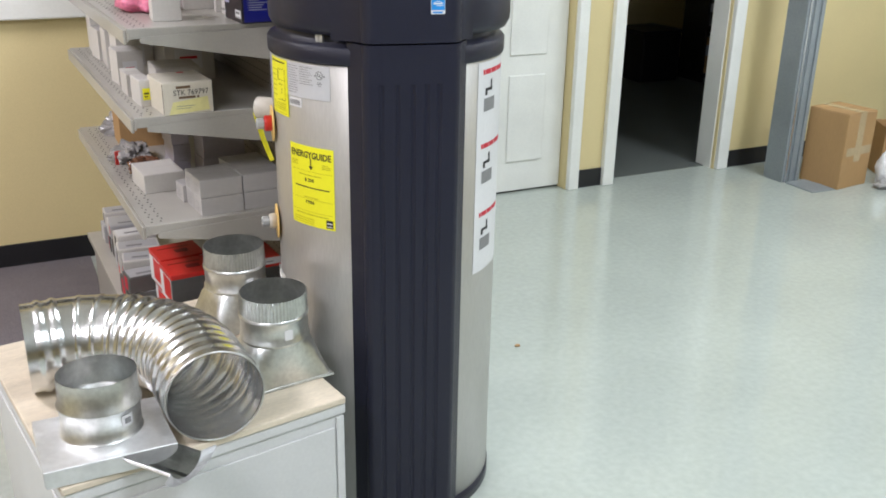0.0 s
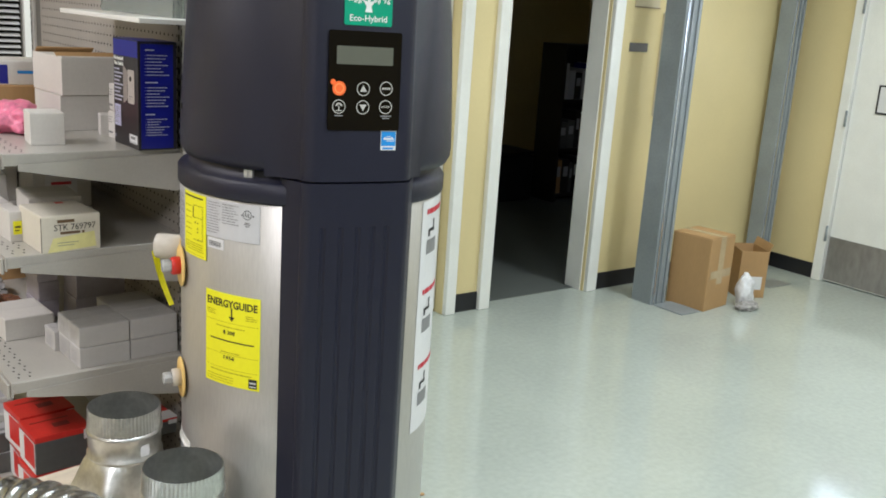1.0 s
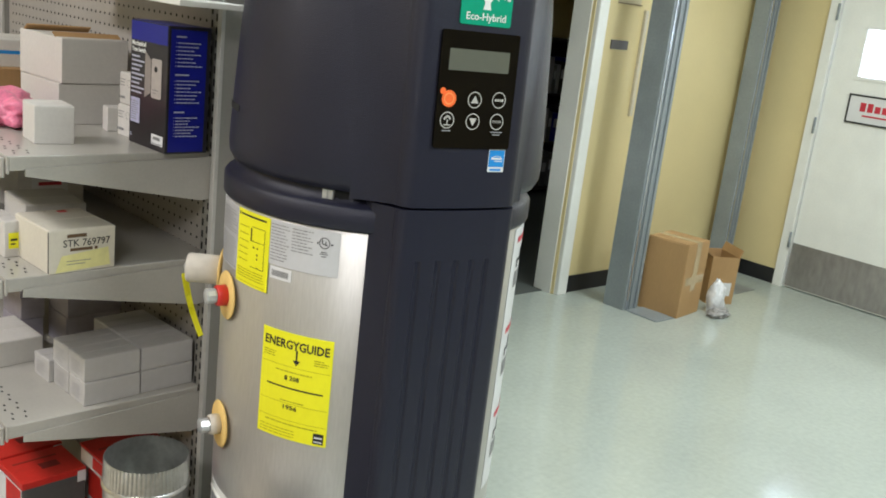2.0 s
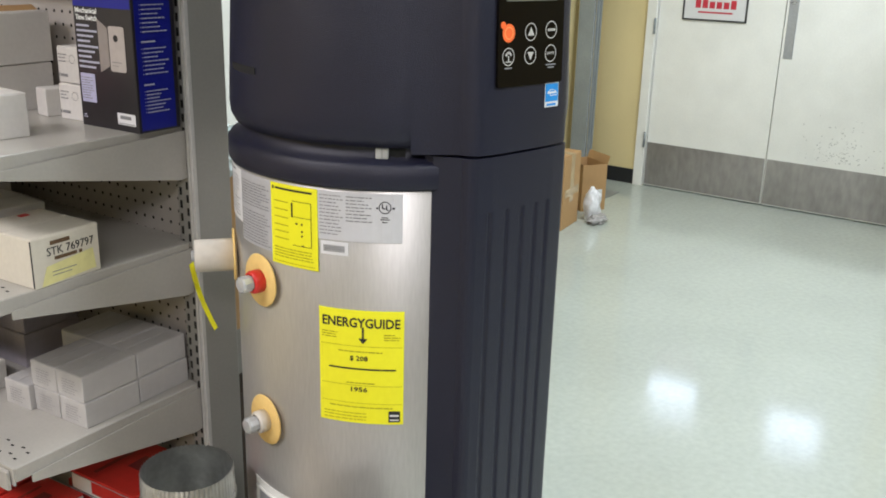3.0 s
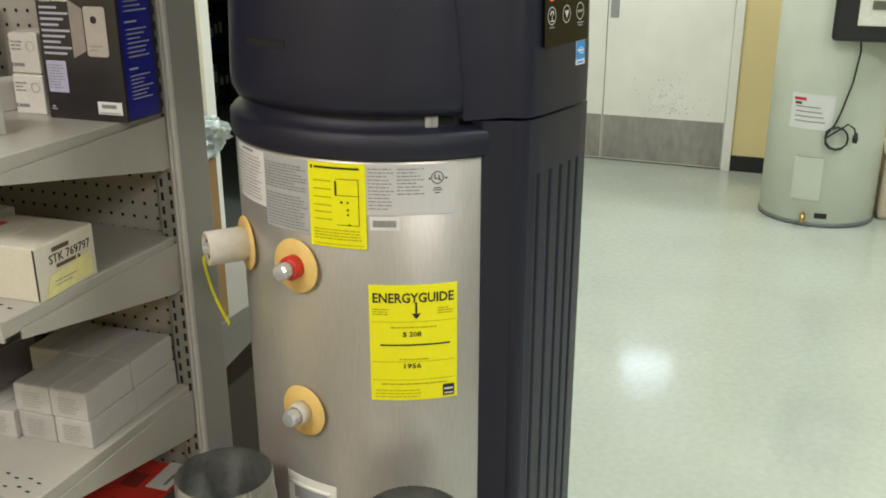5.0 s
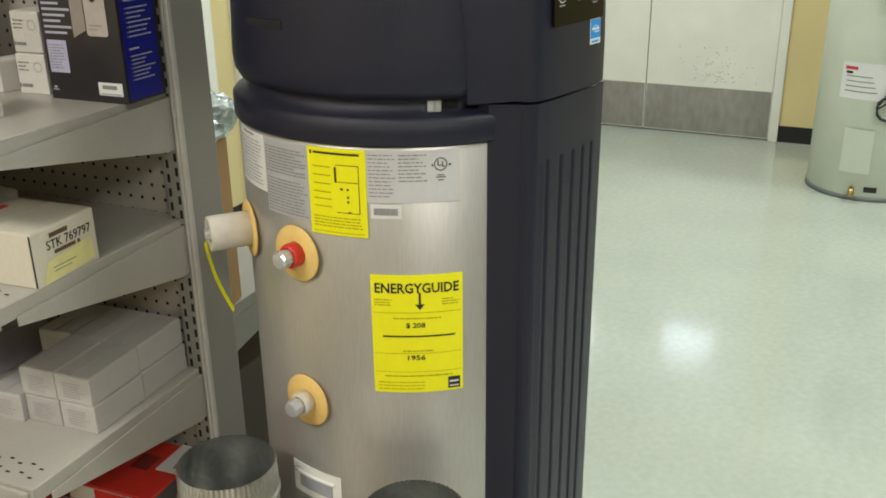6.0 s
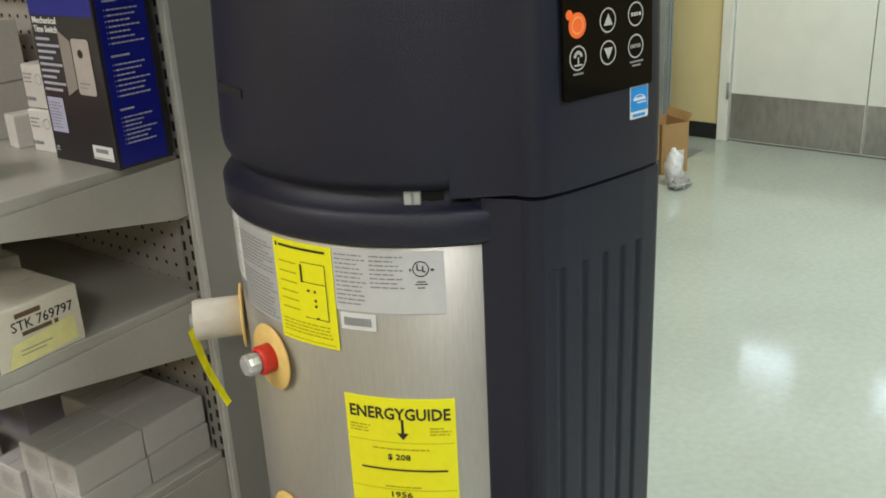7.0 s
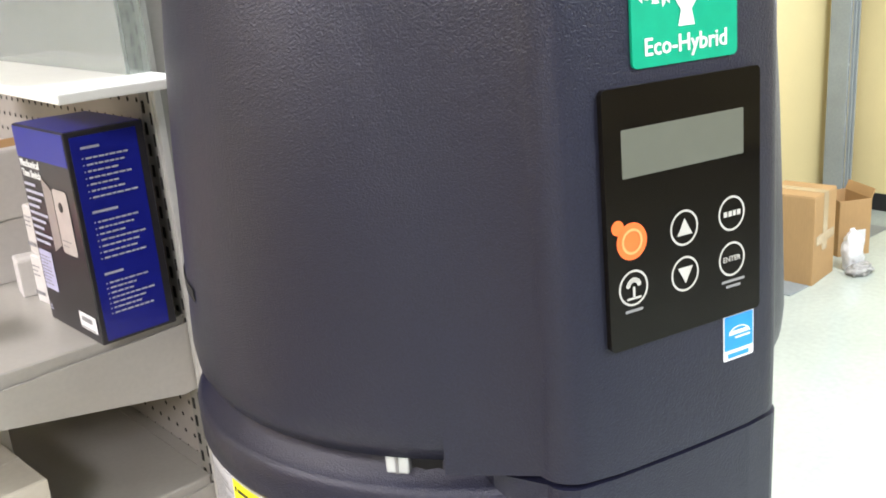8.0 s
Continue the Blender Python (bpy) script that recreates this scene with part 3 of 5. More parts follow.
part("lip", tube([((HR + 0.002) * math.cos(radians(eased(a) + A)), (HR + 0.002) * math.sin(radians(eased(a) + A)), 0.595) for a in range(158, 178, 2)], 0.003, 8), WHITE_PAINT, bz)
# screw in the groove
sc = part("latch_screw", moved(box(-0.0085, -0.0095, 0.0, 0.0085, 0.0095, 0.018, 0.002), radial(213.0, 1.2045, HR - 0.026)), CLEAR, heater, "bright metal screw head")
# near-black sheet beside the screw; the pocket's shade is put into its colour
part("screw_pocket", sheet(HR - 0.0150, eased(214.5) + A, eased(220.5) + A, 1.1975, 1.2125), HOLE, heater, "dark patch for the shaded pocket beside the screw")
part("slot", moved(box(-0.0075, -0.0012, 0.0182, 0.0075, 0.0012, 0.0188), radial(213.0, 1.2045, HR - 0.026)), FAINT, sc)
# slot in the shroud
part("vent_slot", moved(sheet(0.2808, eased(148) + A, eased(166) + A, 1.300, 1.311), pose(SHX, SHY, 0)), HOLE, heater)


# control display and badges, on the flat of the upper cover
FY = -(LF + 0.0068)


def flat(bm, x, z, lift=0.0):
    """Stands a flat print (xy plane) on the front of the upper cover."""
    return stand(bm, x, FY - 0.0006 - lift, z - 0.0046)


def stand(bm, x, y, z):
    """Stands a flat piece on the front of the upper cover, leaning with it."""
    return lean(moved(bm, pose(x + CX, y + CY, z, 90, 0, 0)))


def rounded(w, h, r, seg=5):
    pts = []
    for cx, cy, a0 in ((w / 2 - r, h / 2 - r, 0), (-w / 2 + r, h / 2 - r, 90), (-w / 2 + r, -h / 2 + r, 180), (w / 2 - r, -h / 2 + r, 270)):
        pts += [(cx + r * math.cos(radians(a0 + 90 * k / seg)), cy + r * math.sin(radians(a0 + 90 * k / seg))) for k in range(seg + 1)]
    return pts


def disc(r, seg=28, inner=None, z=0.0003):
    if inner:
        return lathe([(r, z), (inner, z)], seg)
    return prism([(r * math.cos(2 * math.pi * k / seg), r * math.sin(2 * math.pi * k / seg)) for k in range(seg)], 0, z)


DX, DZ, DW, DH = 0.000, 1.388, 0.1375, 0.174
disp = part("control_display", stand(prism(rounded(DW, DH, 0.004), -0.006, 0.0006), DX, FY, DZ), GLOSSBLACK, heater, "glossy black control panel with round buttons")
part("screen", flat(prism(rounded(0.107, 0.0315, 0.001), 0, 0.0003), DX - 0.001, 1.4373), LCD, disp, "blank grey-green display screen")
PALE = surface("pale_print", (0.46, 0.45, 0.41), 0.5, bump=0.0)
for k, (bx, bzz) in enumerate(((-0.0486, 1.3475), (-0.003, 1.3795), (-0.003, 1.347), (0.041, 1.381), (0.041, 1.348))):
    b = part("button", flat(disc(0.0125, 28, 0.0110), bx, bzz), PALE, disp, "round button outlined in pale print")
    if k == 0:
        bm = bars([(-0.001, 0.001, -0.003, 0.008), (-0.006, 0.006, -0.007, 0.0016)])
        for j in range(7):
            a = radians(20 + j * 24)
            moved_leaf = lathe([(0.0019, 0.0003), (0.0001, 0.0003)], 8)
            moved(moved_leaf, pose(0.0048 * math.cos(a), 0.001 + 0.0046 * math.sin(a), 0))
            me = bpy.data.meshes.new("t")
            moved_leaf.to_mesh(me)
            moved_leaf.free()
            bm.from_mesh(me)
            bpy.data.meshes.remove(me)
        part("symbol", flat(bm, bx, bzz, 0.0003), PALE, b)
    elif k in (1, 2):
        s = 1 if k == 1 else -1
        bm = bmesh.new()
        vs = [bm.verts.new(c) for c in ((-0.0068, -0.005 * s, 0.0004), (0.0068, -0.005 * s, 0.0004), (0, 0.0068 * s, 0.0004))]
        bm.faces.new(vs if s > 0 else vs[::-1])
        part("symbol", flat(bm, bx, bzz, 0.0003), PALE, b)
    elif k == 3:
        part("symbol", flat(bars([(-0.008, -0.0045, 0, 0.0038), (-0.0035, 0, 0, 0.0038), (0.001, 0.0035, 0, 0.0038), (0.0045, 0.008, 0, 0.0038)]), bx, bzz, 0.0003), PALE, b)
    else:
        part("symbol", flat(text_mesh("ENTER", 0.0055, 0.0165), bx, bzz, 0.0003), PALE, b)
part("caption", flat(bars([(-0.0075, 0.0075, 0, 0.002)]), -0.0486, 1.3318), FAINT, disp)
part("caption", flat(bars([(-0.012, 0.010, 0, 0.002), (-0.008, 0.006, -0.004, 0.002)]), 0.043, 1.3320), FAINT, disp)
ob_ = part("button", flat(disc(0.0126), -0.0486, 1.3795), ORANGE, disp, "orange round button sticker")
part("tab", flat(disc(0.0050, 20), -0.0600, 1.3905), ORANGE, ob_)
part("ring", flat(disc(0.0088, 28, 0.0070, 0.0006), -0.0486, 1.3795), surface("light_orange", (1.0, 0.35, 0.12), 0.4, bump=0.0), ob_)

es = part("efficiency_sticker", stand(prism(rounded(0.030, 0.038, 0.0015), -0.004, 0.0002), 0.050, FY + 0.002, 1.284), PAPER, heater, "small white and blue efficiency sticker")
part("blue_field", stand(prism(rounded(0.028, 0.026, 0.0008), 0.0002, 0.0005), 0.050, FY + 0.002, 1.286), SKYBLUE, es)
arc = bmesh.new()
for k in range(12):
    a0, a1 = radians(15 + 12 * k), radians(15 + 12 * (k + 1))
    if k < 11:
        arc.faces.new([arc.verts.new((r * math.cos(a), r * 0.75 * math.sin(a) - 0.004, 0.0007)) for r, a in ((0.0105, a0), (0.0117, a0), (0.0117, a1), (0.0105, a1))])
part("mark", stand(bars([(-0.010, 0.009, 0.000, 0.003), (-0.004, 0.011, -0.004, 0.0014)], arc, 0.0007), 0.050, FY + 0.002, 1.286), PAPER, es)
part("mark", stand(bars([(-0.011, 0.010, -0.0135, 0.0035)], None, 0.0004), 0.050, FY + 0.002, 1.282), SKYBLUE, es)

GX, GZ = 0.003, 1.5335
bd = part("badge", stand(prism(rounded(0.090, 0.098, 0.004), -0.005, 0.0003), GX, FY + 0.0005, GZ), GREEN, heater, "green badge with a white tree and lettering")
WHITEINK = surface("white_ink", (0.75, 0.77, 0.74), 0.5, bump=0.0)
part("lettering", stand(text_mesh("Eco-Hybrid", 0.0155, 0.070, bold=0.00018), GX, FY - 0.0002, GZ - 0.037), WHITEINK, bd)
tree = bmesh.new()
vs = [tree.verts.new((x, y, 0.0006)) for x, y in ((-0.007, -0.026), (0.007, -0.026), (0.0045, -0.016), (0.014, -0.004), (0.003, -0.008), (0.001, 0.006), (-0.003, -0.008), (-0.013, -0.004), (-0.0045, -0.016))]
tree.faces.new(vs)
rng = random.Random(4)
for k in range(120):
    a, rr = rng.uniform(0, math.pi), 0.036 * math.sqrt(rng.uniform(0.05, 1))
    cx, cy, t = rr * 1.08 * math.cos(a), -0.010 + rr * 1.12 * math.sin(a), rng.uniform(0, math.pi)
    vv = [tree.verts.new((cx + p * math.cos(t) - q * math.sin(t), cy + p * math.sin(t) + q * math.cos(t), 0.0006)) for p, q in ((-0.0036, 0), (0, -0.0016), (0.0036, 0), (0, 0.0016))]
    tree.faces.new(vv)
part("tree_mark", stand(tree, GX, FY + 0.0002, GZ), WHITEINK, bd)


# ---- gondola shelving ----
UX = 0.876          # room side of the uprights
END_Y = 2.602
TOP = 1.85
PEG = surface("pegboard_enamel", (0.40, 0.37, 0.33), 0.5, grain=0.03, bump=0.04)
PIVOT = Vector((0.876, 2.60, 0.0))
RUN = Matrix.Translation(PIVOT) @ pose(0, 0, 0, 0, 0, 2.0) @ Matrix.Translation(-PIVOT)   # the run stands slightly askew
gondola = thing("gondola_shelving", RUN, "grey steel gondola shelving with pegboard back and slotted uprights", "shelving")


LIGHT_EDGE = surface("light_upright_edge", (0.50, 0.49, 0.46), 0.4, bump=0.0)


def upright(y0, y1):
    """A steel upright: a hollow post, a slotted room face and a rounded pale edge bead."""
    u = part("upright", box(UX, y0 + 0.002, 0, UX + 0.089, y1, TOP, 0.003), UPRIGHT_GREY, gondola, "grey slotted steel upright")
    part("trim", box(UX - 0.004, y0, 0.02, UX + 0.005, y0 + 0.0075, TOP - 0.02, 0.0015), LIGHT_EDGE, u)
    part("trim", box(UX - 0.004, y0 + 0.009, 0.02, UX - 0.0005, y0 + 0.015, TOP - 0.02, 0.0010), LIGHT_EDGE, u)
    sl = bmesh.new()
    z = 0.10
    while z < TOP - 0.05:
        for yc, dz in ((y0 + 0.0235, 0.0), (y0 + 0.0415, 0.0127)):
            box(UX - 0.0010, yc - 0.0026, z + dz, UX + 0.003, yc + 0.0026, z + dz + 0.0145, bm=sl)
        z += 0.0254
    tagged(part("slotting", sl, HOLE, u), kind="stuff")
    return u


upright(2.580, 2.632)
upright(3.800, 3.852)
bk = part("back_panel", box(UX + 0.018, 2.6322, 0.05, UX + 0.024, 3.7998, TOP), PEG, gondola, "grey perforated pegboard back")
ho = bmesh.new()
yy = 2.650
while yy < 3.79:
    z = 0.30
    while z < TOP - 0.02:
        vs = [ho.verts.new((UX + 0.0172, yy + 0.0036 * math.cos(k * math.pi / 3), z + 0.0036 * math.sin(k * math.pi / 3))) for k in range(6)]
        ho.faces.new(vs[::-1])
        z += 0.0254
    yy += 0.0254
tagged(part("perforation", ho, HOLE, bk), kind="stuff")


def shelf(zt, tip, name="shelf"):
    """A steel tray on two triangular brackets, with a turned-down front and a row of slots along it."""
    bm = bmesh.new()
    y1 = 3.80
    box(tip + 0.004, END_Y + 0.004, zt - 0.003, UX - 0.001, y1, zt, 0.0008, 1, bm)
    box(UX - 0.001, END_Y + 0.031, zt - 0.003, UX + 0.0172, y1 - 0.002, zt, 0.0, 1, bm)
    box(tip, END_Y + 0.002, zt - 0.032, tip + 0.004, y1, zt + 0.001, 0.0012, 2, bm)
    box(tip + 0.004, END_Y + 0.002, zt - 0.026, UX - 0.004, END_Y + 0.0045, zt - 0.0005, 0.0008, 1, bm)
    s = part(name, bm, SHELF_GREY, gondola, "grey enamelled steel shelf")
    for y in (END_Y - 0.003, y1 - 0.06):
        br = bmesh.new()
        prof = [(tip + 0.03, zt - 0.036), (tip + 0.03, zt - 0.022), (UX - 0.001, zt - 0.010), (UX - 0.001, zt - 0.098), (UX - 0.02, zt - 0.100)]
        lo = [br.verts.new((x, y, z)) for x, z in prof]
        hi = [br.verts.new((x, y + 0.003, z)) for x, z in prof]
        n = len(prof)
        br.faces.new(lo)
        br.faces.new(hi[::-1])
        for i in range(n):
            br.faces.new((lo[i], lo[(i + 1) % n], hi[(i + 1) % n], hi[i]))
        bmesh.ops.recalc_face_normals(br, faces=br.faces[:])
        part("bracket", br, SHELF_GREY, s)
    hs = bmesh.new()
    y = END_Y + 0.03
    k = 0
    while y < y1 - 0.03:
        for x in (tip + 0.022, tip + 0.046):
            x += 0.006 * (k % 2)
            vs = [hs.verts.new((x + a, y + b, zt + 0.0008)) for a, b in ((-0.002, -0.004), (0.002, -0.004), (0.002, 0.004), (-0.002, 0.004))]
            hs.faces.new(vs)
        y += 0.022
        k += 1
    tagged(part("slotting", hs, HOLE, s), kind="stuff")
    ch = bmesh.new()
    box(tip - 0.008, END_Y + 0.01, zt - 0.040, tip - 0.0005, y1 - 0.005, zt - 0.004, 0.002, 2, ch)
    part("price_rail", ch, SHELF_GREY, s, "grey price rail")
    return s


S1, S2, S3, BASE = 1.187, 0.962, 0.669, 0.256
shelf(S1, 0.478)
shelf(S2, 0.474)
shelf(S3, 0.474)
bs = part("base_deck", box(0.452, END_Y, BASE - 0.02, UX - 0.001, 3.80, BASE, 0.002), SHELF_GREY, gondola, "grey base deck")
part("kick_plate", box(0.470, END_Y + 0.01, 0, 0.48, 3.79, BASE - 0.021), SHELF_GREY, gondola)
# the far face of the same run; shelf and bracket take darker enamel for shade
fs = part("shelf", box(UX + 0.090, END_Y + 0.01, 0.716, 1.42, 3.80, 0.741, 0.002), UPRIGHT_GREY, gondola, "grey steel shelf on the far face, darkened for shade")
br = bmesh.new()
prof = [(UX + 0.0895, 0.715), (UX + 0.0895, 0.640), (UX + 0.125, 0.640), (1.38, 0.701), (1.38, 0.715)]
lo = [br.verts.new((x, END_Y + 0.012, z)) for x, z in prof]
hi = [br.verts.new((x, END_Y + 0.015, z)) for x, z in prof]
br.faces.new(lo), br.faces.new(hi[::-1])
for i in range(5):
    br.faces.new((lo[i], lo[(i + 1) % 5], hi[(i + 1) % 5], hi[i]))
bmesh.ops.recalc_face_normals(br, faces=br.faces[:])
part("bracket", br, UPRIGHT_GREY, fs)
part("base_deck", box(UX + 0.090, END_Y + 0.005, 0.0, 1.40, 3.80, 0.20, 0.002), SHELF_GREY, gondola, "grey base deck on the far face")


# ---- goods on the shelves ----
def carton(name, at, w, d, h, mat, label, group="", flap=0.0012, category="box"):
    """A closed carton, its corner at the pose: body, two lid flaps with a seam, and a tuck flap."""
    t = thing(name, at, label, category, group)
    part("body", box(0, 0, 0, w, d, h, 0.0016, 2), mat, t)
    part("lid_flap", box(0.0015, 0.0015, h, w - 0.0015, d / 2 - 0.0008, h + flap, 0.0005, 1), mat, t)
    part("lid_flap", box(0.0015, d / 2 + 0.0008, h, w - 0.0015, d - 0.0015, h + flap, 0.0005, 1), mat, t)
    return t


def on_face(t, name, bm, mat, x, y, z, turn=0.0, tilt=0.0, label=""):
    """Print on an upright face of a carton: turn 0 faces -y, -90 faces -x."""
    return part(name, bm, mat, t, label, pose(x, y, z, 90, 0, turn))


# tall dark box with a blue side
bb = thing("switch_box", pose(0.766, 2.583, S1, 0, 0, 3), "tall black and blue printed carton standing on the shelf", "box")
BW, BD, BH = 0.092, 0.150, 0.245
part("body", box(0, 0, 0, BW, BD, BH, 0.0015, 2), BLACKBOX, bb)
part("blue_side", box(0.006, -0.0006, 0.004, BW - 0.010, 0.0002, BH - 0.006), BLUE, bb, "blue printed side")
part("blue_top", box(0.003, 0.003, BH - 0.0002, BW - 0.003, BD - 0.003, BH + 0.0006), BLUE, bb)
part("blue_band", box(-0.0006, 0.002, BH - 0.038, 0.0002, BD - 0.002, BH - 0.002), BLUE, bb)
DULLWHITE = surface("dull_white_print", (0.40, 0.41, 0.50), 0.5, bump=0.0)
for z0, z1, sd in ((0.165, 0.222, 1), (0.095, 0.150, 2), (0.030, 0.078, 3)):
    rng = random.Random(sd)
    lines = [(-0.026, -0.026 + rng.uniform(0.020, 0.030), (z1 - z0) / 2 + 0.004, 0.0028)]
    for k in range(7):
        y = (z1 - z0) / 2 - 0.004 - (k + 0.5) * (z1 - z0 - 0.006) / 7
        lines.append((-0.026, -0.0245, y, 0.0016))
        x = -0.022
        while x < 0.026 - 0.022 * rng.random() * (k % 3 > 0):
            w = rng.uniform(0.003, 0.008)
            lines.append((x, x + w, y, 0.0021))
            x += w + 0.0012
    on_face(bb, "print", bars(lines), DULLWHITE, BW / 2 - 0.004, -0.0008, (z0 + z1) / 2)
on_face(bb, "heading", text_mesh("Mechanical", 0.0125, 0.056, bold=0.0002), WHITEINK, -0.0008, 0.115, 0.200, -90)
on_face(bb, "heading", text_mesh("Time Switch", 0.0125, 0.056, bold=0.0002), WHITEINK, -0.0008, 0.115, 0.188, -90)
on_face(bb, "print", bars([(-0.028, 0.016 + 0.010 * ((k * 5) % 3 - 1), 0.036 - 0.0088 * k, 0.0036) for k in range(9)]), DULLWHITE, -0.0008, 0.115, 0.139, -90)
on_face(bb, "panel", prism(rounded(0.038, 0.050, 0.001), 0, 0.0003), surface("lilac_print", (0.45, 0.45, 0.62), 0.4, bump=0.0), -0.0008, 0.124, 0.068, -90)
on_face(bb, "print", bars(print_block(-0.016, 0.016, -0.020, 0.020, 9, 0.0014, 31)), FAINT, -0.0014, 0.124, 0.068, -90)
BEIGE_PICTURE = surface("beige_picture", (0.40, 0.36, 0.33), 0.4, bump=0.0)
on_face(bb, "picture", prism(rounded(0.040, 0.076, 0.005), 0, 0.0003), BEIGE_PICTURE, -0.0008, 0.040, 0.140, -90, label="printed picture of a beige switch box")
on_face(bb, "picture", prism([(-0.015, -0.040), (0.010, -0.028), (0.010, 0.036), (-0.015, 0.050)], 0, 0.0003), surface("beige_shade_picture", (0.26, 0.23, 0.21), 0.4, bump=0.0), -0.0008, 0.072, 0.138, -90)
on_face(bb, "picture", disc(0.0058, 16), INK, -0.0014, 0.042, 0.158, -90)
on_face(bb, "picture", bars([(-0.012, 0.012, 0.0, 0.0015), (-0.012, 0.004, -0.006, 0.0012)]), FAINT, -0.0014, 0.042, 0.118, -90)
on_face(bb, "sticker", prism(rounded(0.046, 0.020, 0.001), 0, 0.0003), PAPER, -0.0008, 0.030, 0.022, -90, label="white barcode sticker")
on_face(bb, "sticker_print", bars([(-0.015, 0.013, 0.003, 0.006), (-0.020, 0.020, -0.0075, 0.0014)]), FAINT, -0.0014, 0.030, 0.022, -90)
on_face(bb, "mark", bars([(-0.006, 0.006, 0.0, 0.0016), (-0.003, 0.003, 0.004, 0.003)]), DULLWHITE, -0.0014, 0.138, 0.016, -90)

# two small printed boxes stacked beside it
for k in range(2):
    t = carton("small_box", pose(0.774, 2.756, S1 + 0.0665 * k, 0, 0, 6 - 3 * k), 0.085, 0.058, 0.064, WHITEBOX, "small white printed box in a stack of two", "small printed boxes")
    on_face(t, "print", bars(print_block(-0.022, 0.004, 0.004, 0.022, 3, 0.002, 40 + k) + [(-0.02, 0.0, -0.018, 0.005), (-0.026, -0.022, -0.018, 0.006)]), FAINT, -0.0008, 0.031, 0.032, -90)
    on_face(t, "mark", disc(0.008, 20, 0.0072), FAINT, -0.0008, 0.015, 0.044, -90)
# white cube near the shelf's front
t = carton("small_box", pose(0.562, 2.705, S1, 0, 0, -4), 0.074, 0.085, 0.072, WHITEBOX, "small plain white carton near the shelf edge")
# a second plain box beyond the dark one
for k in range(2):
    h = (0.087, 0.094)[k]
    t = carton("white_carton", pose(0.684 + 0.004 * k, 2.925 - 0.006 * k, S1 + 0.089 * k, 0, 0, 3 + 2 * k), 0.150, 0.21, h, WHITEBOX, "long white carton in a stack of two" if k == 0 else "open-topped long white carton on top of another", "long white cartons")
    if k == 1:
        part("open_flap", moved(box(0, 0, 0, 0.148, 0.003, 0.020), pose(0.001, 0.03, h + 0.001, -62)), CARD, t, "brown inner side of the open flap")
        part("open_flap", moved(box(0, 0, 0, 0.148, 0.003, 0.020), pose(0.001, 0.19, h + 0.001, 55)), CARD, t)
carton("small_box", pose(0.757, 2.842, S1, 0, 0, -8), 0.055, 0.040, 0.050, WHITEBOX, "tiny white carton in front of a taller one")


def crumpled(name, at, rx, ry, rz, mat, label, category, seed=0, amp=0.35, sub=4):
    """A crumpled bag: a squashed ball folded by noise, flat underneath."""
    bm = bmesh.new()
    bmesh.ops.create_icosphere(bm, subdivisions=sub, radius=1.0)
    off = Vector((seed * 3.1, seed * 1.7, 0))
    for v in bm.verts:
        n = noise.noise(v.co * 1.8 + off) * amp + noise.noise(v.co * 5 + off) * amp * 0.5
        c = v.co * (1 + n)
        v.co = Vector((c.x * rx, c.y * ry, max(c.z * rz, -rz * 0.62) + rz * 0.62))
    for f in bm.faces:
        f.smooth = seed % 2 == 0
    return tagged(part(name, bm, mat, at=at), label, category)


PINK = surface("pink_bubble_wrap", (0.75, 0.20, 0.32), 0.3, scale=90, grain=0.2, bump=0.6)
CLEARBAG = surface("clear_bag", (0.34, 0.33, 0.32), 0.15, scale=40, grain=0.25, stain=0.3, stain_scale=20, bump=0.5)
BLUEBAG = surface("white_blue_bag", (0.55, 0.57, 0.62), 0.25, scale=25, grain=0.25, stain=0.2, bump=0.4)
crumpled("bubble_wrap_bag", pose(0.580, 2.97, S1), 0.070, 0.115, 0.044, PINK, "pink bubble wrapped packet on the shelf", "packet", 2, 0.30)
t = carton("open_carton", pose(0.575, 3.19, S1, 0, 0, 3), 0.22, 0.20, 0.085, CARD, "brown open cardboard carton holding a packet")
pk = carton("printed_pouch", pose(0.590, 3.22, S1 + 0.0865, 0, 0, -2), 0.21, 0.17, 0.062, WHITEBOX, "white printed packet with blue marks on a carton")
for k, (bx, bw, bh) in enumerate(((0.025, 0.022, 0.05), (0.085, 0.05, 0.008), (0.14, 0.05, 0.012))):
    on_face(pk, "blue_mark", prism(rounded(bw, bh, 0.002), 0, 0.0004), SKYBLUE if k else BLUE, bx, -0.0006, 0.028 + 0.006 * k)
pk = carton("printed_pouch", pose(0.530, 3.31, S1, 0, 0, 8), 0.034, 0.14, 0.050, WHITEBOX, "low white packet on the shelf")
pk = carton("printed_pouch", pose(0.520, 3.46, S1, 0, 0, 6), 0.100, 0.07, 0.130, WHITEBOX, "upright white and blue printed packet")
on_face(pk, "blue_field", prism(rounded(0.072, 0.075, 0.004), 0, 0.0004), BLUE, 0.052, -0.0006, 0.072)
on_face(pk, "white_mark", prism(rounded(0.030, 0.016, 0.004), 0, 0.0004), PAPER, 0.046, -0.0012, 0.076)
carton("white_carton", pose(0.475, 3.60, S1, 0, 0, 2), 0.14, 0.12, 0.125, WHITEBOX, "white carton at the far end of the shelf")

# shelf two
nb = carton("stock_box", pose(0.551, 2.591, S2, 0, 0, 5), 0.130, 0.150, 0.083, surface("cream_carton", (0.64, 0.60, 0.50), 0.6, scale=120, grain=0.03, stain=0.08, bump=0.04), "cream carton with handwritten stock number and yellow slip")
on_face(nb, "stock_number", text_mesh("STK 769797", 0.020, 0.092), INK, 0.073, -0.0006, 0.056, label="handwritten black stock number")
